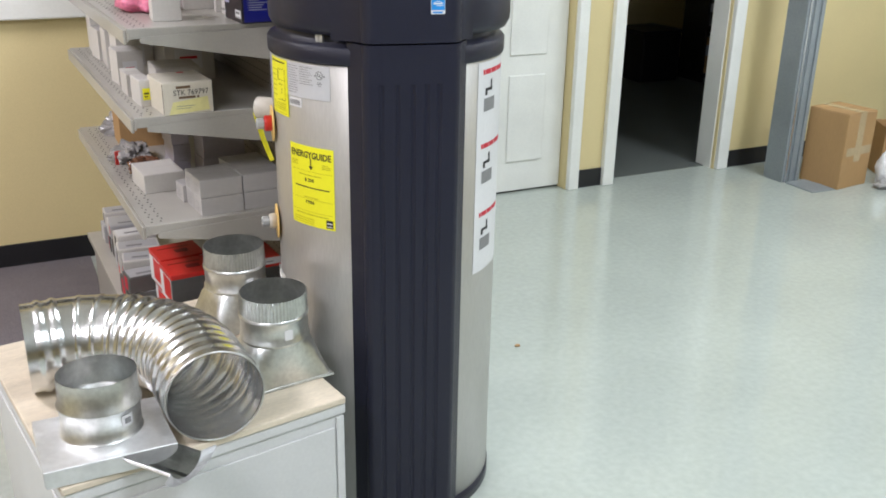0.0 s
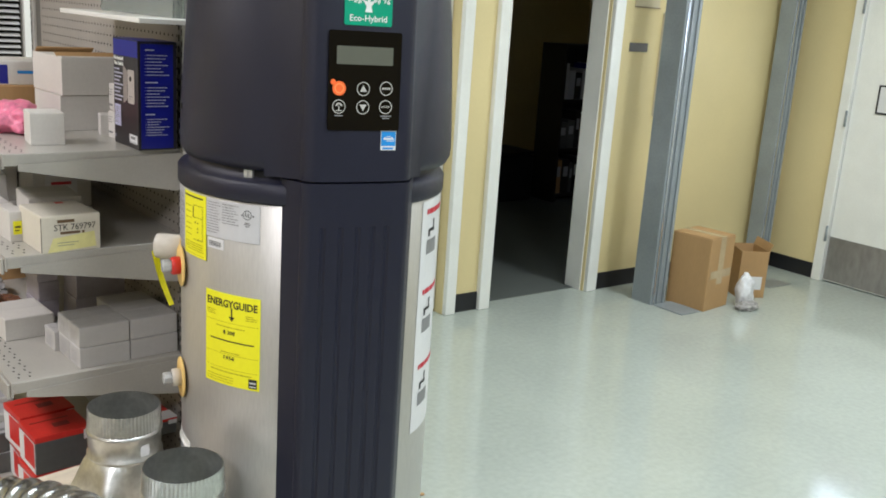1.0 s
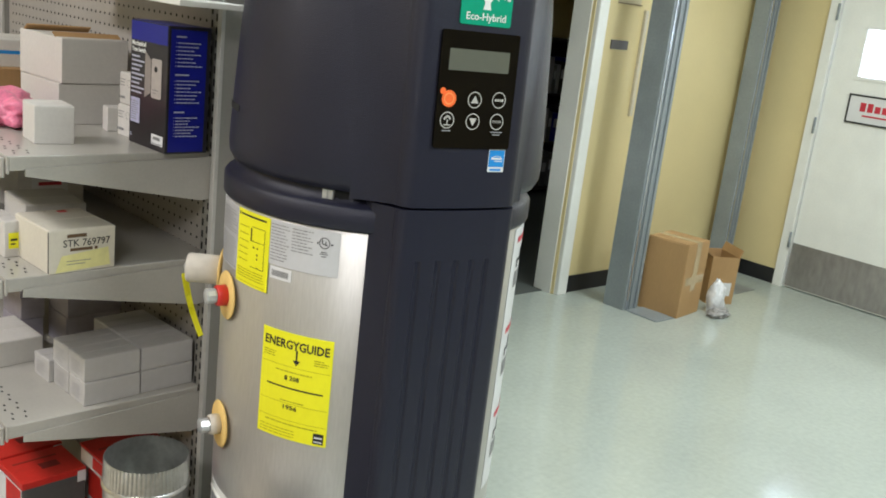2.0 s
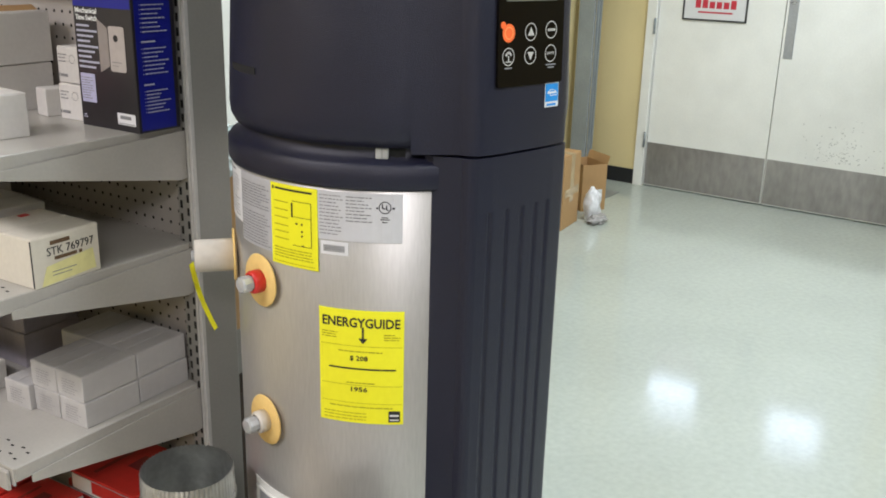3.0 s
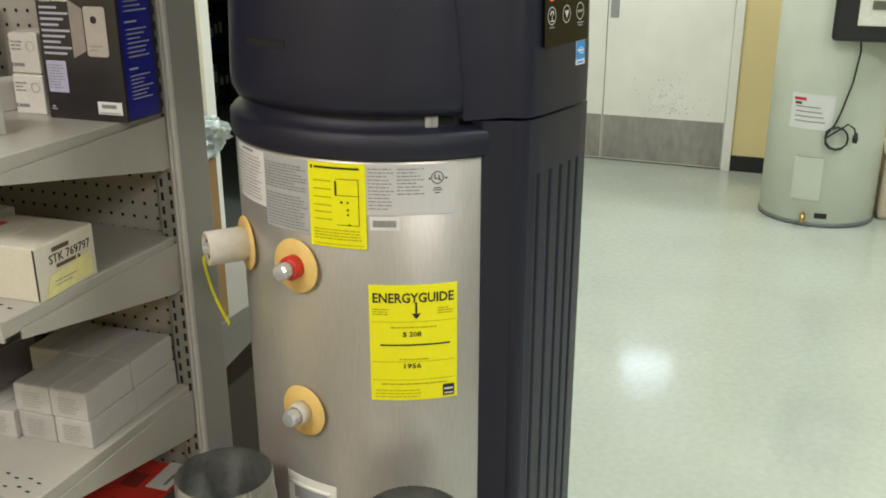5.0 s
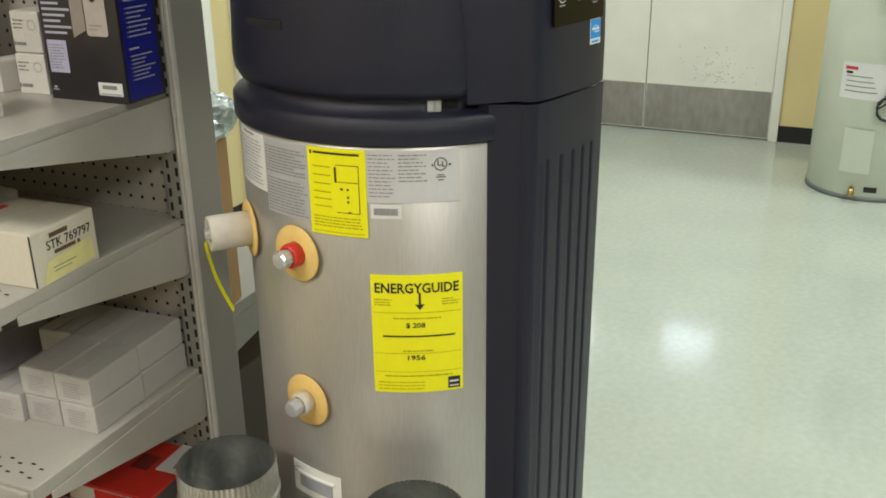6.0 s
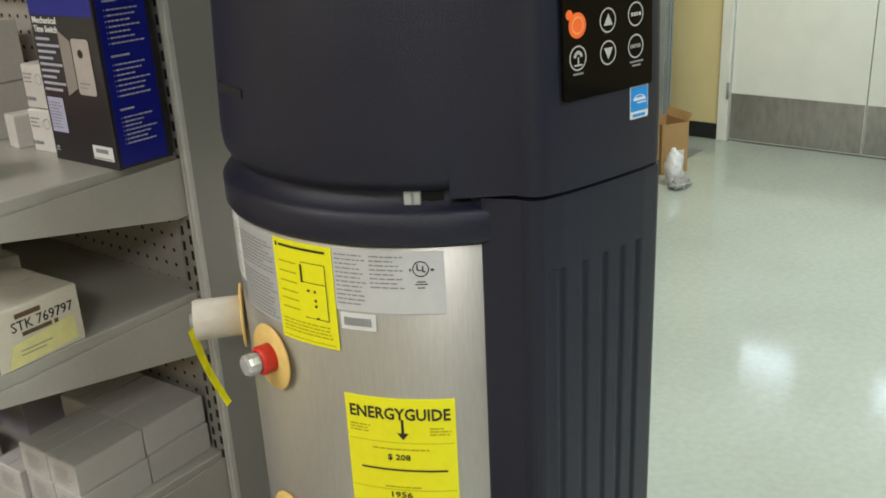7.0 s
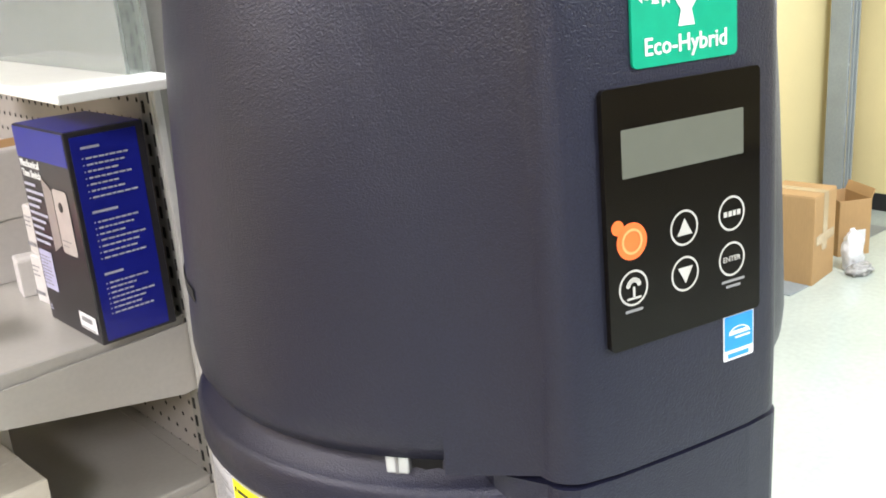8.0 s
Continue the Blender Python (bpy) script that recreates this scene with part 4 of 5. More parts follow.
on_face(nb, "scribble", bars([(-0.036, 0.002, 0.021, 0.007), (-0.030, 0.014, -0.006, 0.006), (0.018, 0.024, -0.006, 0.006)]), surface("brown_ink", (0.12, 0.07, 0.03), 0.6, bump=0.0), 0.070, -0.0006, 0.050)
on_face(nb, "slip", prism([(-0.058, -0.036), (0.050, -0.030), (0.046, 0.006), (-0.046, -0.004)], 0, 0.0005), surface("pale_yellow_slip", (0.72, 0.68, 0.30), 0.6, bump=0.0), 0.070, -0.0004, 0.037, label="pale yellow paper slip")
on_face(nb, "slip_print", bars([(-0.035, 0.012, 0, 0.0014), (-0.035, 0.002, -0.006, 0.0014)]), FAINT, 0.068, -0.0012, 0.022)
part("red_mark", box(0.075, 0.125, 0.0842, 0.092, 0.137, 0.0852), RED, nb)
part("edge_tape", box(-0.0006, 0.001, 0.002, 0.0004, 0.004, 0.081), INK, nb)
for k, (x, y, w, d, h) in enumerate(((0.513, 2.722, 0.036, 0.10, 0.070), (0.500, 2.865, 0.045, 0.10, 0.062), (0.565, 2.765, 0.12, 0.14, 0.090), (0.500, 3.03, 0.075, 0.10, 0.10), (0.52, 3.18, 0.11, 0.12, 0.13), (0.505, 3.32, 0.09, 0.14, 0.12), (0.50, 3.48, 0.12, 0.12, 0.10), (0.64, 3.05, 0.15, 0.24, 0.135), (0.495, 3.62, 0.10, 0.14, 0.14))):
    t = carton("small_box", pose(x, y, S2, 0, 0, 5 - 3 * (k % 3)), w, d, h, WHITEBOX, "white carton with a small printed label on the shelf", "white cartons on the middle shelf")
    on_face(t, "label", prism([(-w * 0.3, -h * 0.25), (w * 0.25, -h * 0.25), (w * 0.25, h * 0.2), (-w * 0.3, h * 0.2)], 0, 0.0004), YELLOW if k == 0 else PAPER, w / 2, -0.0006, h * 0.5)
    on_face(t, "print", bars([(-w * 0.2, w * 0.15, 0, h * 0.06), (-w * 0.2, w * 0.05, -h * 0.12, h * 0.04)]), REDINK if k % 2 else INK, w / 2, -0.0012, h * 0.5)

# shelf three: identical flat boxes in two columns and layers
LBX, LBY, LBH = 0.120, 0.0700, 0.0490
STACK = pose(0.629, 2.612, S3, 0, 0, 4.5)
first = None
for (cx, cy, layer) in ((0, 0, 0), (0, 1, 0), (0, 2, 0), (1, 0, 0), (1, 1, 0), (1, 2, 0), (0, 0, 1), (0, 1, 1), (1, 0, 1), (1, 1, 1), (1, 2, 1)):
    at = STACK @ pose(cx * (LBX + 0.003) - 0.010 * (layer == 0 and cx == 0 and cy == 2), cy * (LBY + 0.0015) + 0.002 * layer, layer * (LBH + 0.0018), 0, 0, 0.6 * (cy - 1) + 0.5 * layer)
    if first is None:
        first = carton("flat_box", at, LBX, LBY, LBH, surface("grey_white_carton", (0.46, 0.45, 0.435), 0.65, grain=0.03, stain=0.06, bump=0.05, random_tint=0.07), "flat greyish white carton in a neat stack", "stacked flat cartons")
        on_face(first, "print", bars(print_block(-0.020, 0.022, -0.016, 0.014, 6, 0.0019, 60, 0.4)), surface("grey_print", (0.34, 0.33, 0.33), 0.6, bump=0.0), -0.0006, LBY / 2, LBH / 2, -90)
    else:
        copy_thing(first, at)
t = carton("flat_box", pose(0.520, 2.872, S3, 0, 0, 5), 0.120, 0.150, 0.056, WHITEBOX, "low white carton alone near the shelf's front")
LILAC = surface("lilac_grey_carton", (0.40, 0.37, 0.41), 0.6, bump=0.04, random_tint=0.08)
for x, y, w, turn in ((0.630, 3.010, 0.055, 4), (0.705, 2.925, 0.130, 3)):
    for k in range(3 if w < 0.1 else 2):
        h = 0.050 if w < 0.1 else 0.072
        carton("grey_carton", pose(x + 0.003 * (k % 2), y, S3 + (h + 0.0016) * k, 0, 0, turn + k), w, 0.10, h, LILAC, "flat lilac-grey carton in a pile at the back of the shelf", "lilac cartons")
BROWNBAG = surface("brown_plastic_bag", (0.16, 0.07, 0.04), 0.2, scale=30, grain=0.4, stain=0.4, stain_scale=18, bump=0.4)
crumpled("parts_bag", pose(0.560, 3.10, S3), 0.050, 0.060, 0.030, BROWNBAG, "clear bag of brown fittings", "bag", 3, 0.55)
crumpled("parts_bag", pose(0.545, 3.27, S3), 0.058, 0.070, 0.036, CLEARBAG, "clear plastic bag of small parts", "bag", 7, 0.55)
part("red_card", box(0, 0, 0, 0.018, 0.003, 0.045), RED, tagged(thing("blister_card", pose(0.485, 3.22, S3, 0, 0, 20), "red and white blister card", "blister card"), "red and white blister card leaning in a bag"))
carton("brown_box", pose(0.53, 3.42, S3), 0.16, 0.16, 0.15, CARD, "brown cardboard box on the lower shelf")
crumpled("parts_bag", pose(0.575, 3.66, S3), 0.065, 0.08, 0.042, CLEARBAG, "clear plastic bag of small parts", "bag", 9, 0.55)

# base deck: red topped boxes and packets
DARKSIDE = surface("dark_carton_side", (0.10, 0.10, 0.095), 0.5, bump=0.02)
base_first = None
for k, (x, y, z) in enumerate(((0.546, 2.735, BASE), (0.548, 2.732, BASE + 0.102), (0.545, 2.865, BASE), (0.543, 2.862, BASE + 0.104), (0.712, 2.700, BASE), (0.708, 2.690, BASE + 0.102))):
    at = pose(x, y, z, 0, 0, 7 - 2 * (k % 3))
    if base_first is None:
        base_first = thing("red_box", at, "dark carton with a bright red printed lid", "box", "red lidded cartons")
        part("body", box(0, 0, 0, 0.138, 0.123, 0.085, 0.0015), DARKSIDE, base_first)
        part("lid", box(-0.001, -0.001, 0.0852, 0.139, 0.124, 0.100, 0.001), RED, base_first, "bright red lid")
        part("lid_label", box(0.06, 0.04, 0.1004, 0.100, 0.065, 0.1009), surface("dark_red_print", (0.20, 0.02, 0.02), 0.5, bump=0.0), base_first)
        part("lid_print", box(0.015, 0.085, 0.1004, 0.110, 0.091, 0.1009), surface("dark_red_line", (0.28, 0.03, 0.02), 0.5, bump=0.0), base_first)
        part("front_label", box(0.118, -0.0032, 0.070, 0.137, -0.0024, 0.096), PAPER, base_first)
        part("white_end", box(-0.0016, 0.004, 0.002, -0.0004, 0.119, 0.083), PAPER, base_first)
        part("red_stripe", box(-0.0024, 0.006, 0.016, -0.0018, 0.080, 0.082), RED, base_first)
    else:
        copy_thing(base_first, at)
copy_thing(base_first, pose(0.700, 2.596, BASE + 0.204, 0, 0, 4) @ Matrix.Diagonal((1.15, 1.5, 0.40, 1)))
lf = thing("leaflet", pose(0.775, 2.600, BASE + 0.2455, 0, 0, 4), "white folded leaflet lying on a red lid", "leaflet")
part("sheet", box(0, 0, 0, 0.085, 0.045, 0.003, 0.001), PAPER, lf)
part("print", box(0.012, 0.010, 0.0032, 0.050, 0.016, 0.0036), FAINT, lf)
rng = random.Random(3)
for k in range(16):
    y = 2.985 + 0.092 * (k // 2)
    low = 0.055 + 0.012 * ((k // 2) % 3)
    t = thing("leaflet_bundle", pose(0.462 + rng.uniform(-0.01, 0.012), y + rng.uniform(-0.006, 0.006), BASE + (k % 2) * (low + 0.002), 0, 0, rng.uniform(-7, 7)), "bundle of printed leaflets in clear wrap", "leaflets", "leaflet bundles")
    h = low if k % 2 == 0 else rng.uniform(0.04, 0.07)
    part("paper_block", box(0, 0, 0, 0.135, 0.080, h, 0.003), rng.choice((GREYPAPER, WHITEBOX, WHITEBOX, DARKSIDE)), t)
    part("top_sheet", box(0.006, 0.006, h + 0.0004, 0.128, 0.074, h + 0.0012), rng.choice((PAPER, GREYPAPER)), t)
    part("band", box(-0.0012, 0.02, 0.008, -0.0003, 0.038 + 0.02 * rng.random(), h - 0.006), rng.choice((REDINK, INK, PAPER)), t)
    part("print", box(0.03, 0.02, h + 0.0014, 0.08, 0.034, h + 0.0018), FAINT, t)
# acrylic bin hung high on the pegboard
ACRYL, _n, _p = nodes_of("cloudy_acrylic")
_p.inputs["Base Color"].default_value = (0.72, 0.78, 0.74, 1)
_p.inputs["Roughness"].default_value, _p.inputs["Transmission Weight"].default_value, _p.inputs["IOR"].default_value = 0.14, 0.78, 1.45
bn = thing("acrylic_bin", pose(0, 0, 0), "cloudy clear acrylic bin hung on the pegboard", "bin")
part("base", box(0.735, 2.478, 1.474, 0.868, 3.10, 1.485, 0.002), WHITE_PAINT, bn, "white bottom edge")
for b in ((0.838, 2.560, 1.4855, 0.842, 3.09, 1.72), (0.8425, 2.560, 1.4855, 0.866, 2.564, 1.72), (0.8425, 3.086, 1.4855, 0.866, 3.09, 1.72)):
    part("side", box(*b), ACRYL, bn)

# far face of the run: carton and wrapped bottles, dark stock below
carton("brown_box", pose(0.975, 2.612, 0.7415, 0, 0, 12), 0.072, 0.22, 0.325, CARD, "tall brown cardboard carton on the far shelf")
WRAP = surface("clear_teal_wrap", (0.50, 0.58, 0.56), 0.12, scale=45, grain=0.3, stain=0.45, stain_scale=26, bump=0.6, coat=0.4)
crumpled("plastic_wrap", pose(1.035, 2.685, 1.068), 0.060, 0.075, 0.052, WRAP, "crumpled clear plastic wrap lying on a carton", "plastic wrap", 5, 0.45)
crumpled("plastic_wrap", pose(1.030, 2.80, 1.068), 0.055, 0.060, 0.085, WRAP, "crumpled clear plastic wrap standing on a carton", "plastic wrap", 11, 0.40)
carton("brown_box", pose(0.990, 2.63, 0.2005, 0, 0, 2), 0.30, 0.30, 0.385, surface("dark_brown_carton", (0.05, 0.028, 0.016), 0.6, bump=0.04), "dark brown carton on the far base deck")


# ---- grey cabinet with duct fittings on it ----
SW, SD, SH = 0.617, 0.69, 0.438
stand = thing("metal_cabinet", pose(0.168, 1.782, 0, 0, 0, 9.7), "pale grey metal cabinet used as a stand", "cabinet")
part("body", box(0.006, 0.006, 0.0, SW - 0.006, SD - 0.006, SH - 0.028, 0.004), CABINET, stand)
part("front_panel", box(0.030, 0.0005, 0.03, SW - 0.030, 0.0058, SH - 0.055, 0.002), CABINET, stand)
part("rim", box(0.001, 0.001, SH - 0.0275, SW - 0.001, SD - 0.001, SH, 0.005), CABINET, stand)
for x in (0.016, SW - 0.016):
    part("corner_post", box(x - 0.010, 0.001, 0.0, x + 0.010, 0.0055, SH - 0.03, 0.002), CABINET, stand)
part("side_panel", box(0.0008, 0.03, 0.03, 0.0058, SD - 0.03, SH - 0.055, 0.002), CABINET, stand)
TOPZ = 0.456
tagged(part("board", box(0.0, 0.0, 0, SW, SD, 0.0165, 0.003), BOARD, at=pose(0.166, 1.779, SH + 0.001, 0, 0, 9.7)), "pale raw wooden board lying on the cabinet", "board")


def crimped(radius, z0, z1, teeth=60, depth=0.0016, seg=240, bm=None):
    """A crimped collar: a tube wall that waves in and out."""
    bm = bm or bmesh.new()
    rows = []
    for r, z in ((radius, z0), (radius - 0.0015, z1)):
        rows.append([bm.verts.new(((r + depth * math.sin(teeth * 2 * math.pi * k / seg)) * math.cos(2 * math.pi * k / seg), (r + depth * math.sin(teeth * 2 * math.pi * k / seg)) * math.sin(2 * math.pi * k / seg), z)) for k in range(seg)])
    for k in range(seg):
        bm.faces.new((rows[0][k], rows[0][(k + 1) % seg], rows[1][(k + 1) % seg], rows[1][k])).smooth = True
    return bm


def boot(at, label):
    """A round-to-flat register boot: crimped collar, two beads, and a flared skirt onto a flange."""
    t = thing("duct_boot", at, label, "duct fitting", "duct boots")
    R = 0.0765
    c = crimped(R, 0.165, 0.211)
    part("collar", lathe([(R + 0.0005, 0.165), (R + 0.0035, 0.161), (R + 0.0035, 0.157), (R + 0.0005, 0.153), (R, 0.112), (R + 0.0035, 0.108), (R + 0.0035, 0.104), (R, 0.100)], 72, c), GALV, t, "crimped galvanised collar")
    inner = lathe([(R - 0.003, 0.210), (R - 0.002, 0.10)], 72)
    part("liner", inner, GALV, t)
    sk = bmesh.new()
    seg = 64
    rows = []
    for f, z in ((0.0, 0.100), (0.25, 0.085), (0.6, 0.045), (0.9, 0.015), (1.0, 0.006)):
        row = []
        for k in range(seg):
            a = 2 * math.pi * k / seg
            cx, cy = R * math.cos(a), R * math.sin(a)
            m = max(abs(math.cos(a)) / 0.105, abs(math.sin(a)) / 0.078)
            qx, qy = math.cos(a) / m, math.sin(a) / m
            row.append(sk.verts.new((cx + (qx - cx) * f, cy + (qy - cy) * f, z)))
        rows.append(row)
    for a, b in zip(rows, rows[1:]):
        for k in range(seg):
            sk.faces.new((a[k], a[(k + 1) % seg], b[(k + 1) % seg], b[k])).smooth = True
    part("skirt", sk, GALV, t)
    part("flange", box(-0.108, -0.081, 0.0, 0.108, 0.081, 0.006, 0.001), GALV, t)
    part("tag", moved(prism(rounded(0.020, 0.024, 0.001), 0, 0.0005), pose(0, -R - 0.001, 0.13, 90)), PAPER, t, "small paper tag")
    return t


boot(pose(0.656, 2.376, TOPZ, 0, 0, 14), "galvanised duct boot with crimped collar standing on the board")
boot(pose(0.666, 2.055, TOPZ, 0, 0, 8), "galvanised duct boot with crimped collar beside the heater")

# corrugated elbow
el = thing("duct_elbow", pose(0, 0, 0), "shiny corrugated metal duct elbow lying on the board", "duct elbow")
ER, EZ, BR = 0.100, TOPZ + 0.1035, 0.25
cxx, cyy = 0.218, 1.950     # centre of the bend
path = []
for k in range(13):
    path.append((cxx - 0.075 + 0.075 * k / 12, cyy + BR, 0.0))
for k in range(1, 97):
    a = radians(90 - 90 * k / 96)
    path.append((cxx + BR * math.cos(a), cyy + BR * math.sin(a), 0.0))
for k in range(1, 31):
    path.append((cxx + BR + 0.00027 * k, cyy - 0.125 * k / 30, 0.0))
RIDGE = (0.0002, 0.0030, 0.0032, 0.0004, -0.0006, -0.0010, -0.0010, -0.0006)
radii = []
for k in range(len(path)):
    if k <= 12:
        radii.append(ER + (0.004 if k in (5, 6, 10, 11) else 0.0))
    elif k <= 44:
        radii.append(ER + (0.0022 if k % 11 in (0, 1) else 0.0))
    elif k <= 124:
        radii.append(ER + RIDGE[k % 8])
    else:
        radii.append(ER + (0.003 if k in (130, 131) else 0.0))
outer = tube([(x, y, EZ + z) for x, y, z in path], ER, 56, None, False, radii)
part("wall", outer, BRIGHT_GALV, el)
innr = tube([(x, y, EZ + z) for x, y, z in path], ER, 56, None, False, [r - 0.002 for r in radii])
for f in innr.faces:
    f.normal_flip()
part("liner", innr, BRIGHT_GALV, el)
part("rim", moved(lathe([(ER - 0.002, 0), (ER - 0.002, 0.002), (ER + 0.0005, 0.0024), (ER + 0.001, 0.0)], 56), pose(path[-1][0], path[-1][1], EZ, 90, 0, 0)), GALV, el, "bright rolled rim")

# take-off collar on a flat plate
tk = thing("takeoff_collar", pose(0.262, 1.922, TOPZ + 0.030, -2, 1, 2), "galvanised take-off collar on a bent flat plate", "duct fitting")
SHEET = surface("dull_galvanised_sheet", (0.72, 0.73, 0.73), 0.48, metal=0.8, scale=60, grain=0.06, stain=0.08, stain_scale=9, bump=0.04)
part("plate", box(-0.125, -0.130, 0.0, 0.122, 0.085, 0.002, 0.0006, 1), SHEET, tk, "bright sheet metal plate")
part("front_lip", box(-0.125, -0.132, -0.034, 0.122, -0.1302, 0.002, 0.0006, 1), SHEET, tk, "folded sheet metal edge")
part("side_lip", box(-0.127, -0.130, -0.030, -0.1252, 0.085, 0.002, 0.0006, 1), SHEET, tk)
RC = 0.0785
part("collar", lathe([(RC + 0.003, 0.002), (RC, 0.004), (RC, 0.060), (RC + 0.004, 0.064), (RC + 0.004, 0.069), (RC, 0.073), (RC - 0.001, 0.128)], 72), GALV, tk)
part("liner", lathe([(RC - 0.003, 0.128), (RC - 0.003, 0.07), (RC + 0.0015, 0.067), (RC - 0.003, 0.064), (RC - 0.002, 0.003)], 72), GALV, tk)
part("sticker", sheet(RC + 0.0008, 292, 310, 0.030, 0.054), PAPER, tk, "small white paper sticker")
part("sticker_print", sheet(RC + 0.0018, 296, 306, 0.036, 0.048), FAINT, tk)
# flanged fitting lying under the elbow's mouth
ff = thing("flanged_fitting", pose(0.372, 1.748, TOPZ + 0.002, 0, 0, 38), "short galvanised fitting with a bright bent flange", "duct fitting")
sp, fl = bmesh.new(), bmesh.new()
rows, lips = [], []
for k in range(15):
    a = radians(186 + 168 * k / 14)
    rows.append([sp.verts.new((0.044 * math.cos(a), y, 0.034 + 0.034 * math.sin(a))) for y in (-0.03, 0.09)])
    lips.append([fl.verts.new((q * math.cos(a), -0.0315 - 0.012 * (q > 0.05), 0.036 + w * math.sin(a))) for q, w in ((0.044, 0.034), (0.074, 0.035))])
for strip, bm in ((rows, sp), (lips, fl)):
    for a, b in zip(strip, strip[1:]):
        bm.faces.new((a[0], b[0], b[1], a[1])).smooth = True
    bmesh.ops.solidify(bm, geom=bm.faces[:], thickness=0.0012)
part("trough", sp, GALV, ff)
part("flange", fl, SHEET, ff, "bright bent sheet metal flange")


# ---- far end of the room ----
def channel_post(x0, y0, x1, y1, label):
    """A steel channel post: web, two flanges and a turned lip each, up to the ceiling."""
    p = thing("steel_post", pose(x0, y0, 0), label, "steel post", "steel posts")
    w, d, t, h = x1 - x0, y1 - y0, 0.006, ROOM_H - 0.003
    part("web", box(0, 0, 0.0, t, d, h, 0.001), POST_GREY, p)
    part("flange", box(t, 0, 0.0, w, t, h, 0.001), POST_GREY, p)
    part("flange", box(t, d - t, 0.0, w, d, h, 0.001), POST_GREY, p)
    for k in (0.35, 0.72):
        part("rib", box(w * k, -0.012, 0.0, w * k + 0.016, -0.0005, h, 0.002), POST_GREY, p)
    part("lip", box(w - t, t, 0.0, w, 0.03, h, 0.001), POST_GREY, p)
    part("strip", box(w * 0.1, -0.006, 0.0, w * 0.22, -0.0005, h, 0.001), surface("bright_steel_strip", (0.55, 0.58, 0.62), 0.25, metal=0.8), p)
    return p


channel_post(4.09, 3.835, 4.22, 3.975, "tall grey steel channel post standing before the wall")
channel_post(5.375, 4.045, 5.48, 4.155, "tall grey steel channel post near the wall corner")
tagged(part("floor_plate", box(4.105, 3.615, 0.0, 4.265, 3.82, 0.006, 0.002), POST_GREY), "thin grey steel plate on the floor by the post", "floor plate")
tagged(part("floor_plate", box(5.10, 3.74, 0.0, 5.32, 3.88, 0.004, 0.002), surface("dull_grey_plate", (0.22, 0.23, 0.22), 0.5)), "dull grey plate set on the floor", "floor plate")


def shipping_carton(at, w, d, h, label, opened=False):
    t = thing("cardboard_box", at, label, "cardboard box", "cardboard boxes by the post")
    if not opened:
        part("body", box(0, 0, 0, w, d, h, 0.004, 2), CARD, t)
        part("flap", box(0.002, 0.002, h, w / 2 - 0.001, d - 0.002, h + 0.004, 0.001), CARD, t)
        part("flap", box(w / 2 + 0.001, 0.002, h, w - 0.002, d - 0.002, h + 0.004, 0.001), CARD, t)
        part("tape", box(w / 2 - 0.028, 0.0, h + 0.0042, w / 2 + 0.028, d, h + 0.005), TAPE, t, "clear brown packing tape")
        part("tape", box(w / 2 - 0.028, -0.001, h * 0.35, w / 2 + 0.028, -0.0002, h + 0.004), TAPE, t)
        part("tape", box(w * 0.1, -0.0014, h * 0.44, w * 0.95, -0.0006, h * 0.55), TAPE, t)
    else:
        for b in ((0, 0, 0, w, 0.004, h), (0, d - 0.004, 0, w, d, h), (0, 0.004, 0, 0.004, d - 0.004, h), (w - 0.004, 0.004, 0, w, d - 0.004, h)):
            part("side", box(*b, 0.001), CARD, t)
        part("bottom", box(0.004, 0.004, 0.0, w - 0.004, d - 0.004, 0.004), CARD, t)
        part("flap", moved(box(0, 0, 0, 0.004, d, 0.05), pose(w - 0.004, 0, h, 0, 20, 0)), CARD, t)
        part("flap", moved(box(0, 0, 0, 0.004, d, 0.04), pose(0.0, 0, h, 0, -60, 0)), CARD, t)
        part("label", box(w * 0.45, -0.001, 0.05, w * 0.85, -0.0002, 0.13), PAPER, t, "white shipping label")
    return t


shipping_carton(pose(4.276, 3.605, 0, 0, 0, 7), 0.250, 0.25, 0.418, "brown taped cardboard box on the floor by the post")
shipping_carton(pose(4.720, 3.715, 0, 0, 0, -30), 0.172, 0.22, 0.285, "open brown cardboard box with a white label", True)
WHITEBAG = surface("white_plastic_bag", (0.75, 0.75, 0.76), 0.35, scale=30, grain=0.15, stain=0.15, stain_scale=20, bump=0.4)
crumpled("plastic_bag", pose(4.610, 3.585, 0), 0.055, 0.050, 0.125, WHITEBAG, "crumpled white plastic bag between the boxes", "plastic bag", 4, 0.30)
crumpled("plastic_bag", pose(4.570, 3.53, 0), 0.085, 0.05, 0.03, CLEARBAG, "crumpled clear plastic film on the floor", "plastic film", 6, 0.35)

# plates and notices beside the doorway
tagged(part("switch_plate", box(4.087, BACK_Y - 0.008, 1.395, 4.234, BACK_Y - 0.0005, 1.445, 0.002), surface("dark_name_plate", (0.10, 0.09, 0.08), 0.4)), "dark narrow name plate on the wall", "name plate")
nt_ = thing("notice", pose(4.097, BACK_Y - 0.006, 1.645), "framed paper notice on the wall", "notice")
part("sheet", box(0, 0, 0, 0.20, 0.005, 0.25, 0.001), surface("aged_paper", (0.62, 0.54, 0.36), 0.6), nt_)
part("print", box(0.04, -0.0012, 0.10, 0.16, -0.0004, 0.20), FAINT, nt_)
part("frame", box(-0.004, -0.004, -0.006, 0.204, -0.001, 0.0), surface("frame_brown", (0.2, 0.14, 0.08), 0.5), nt_)
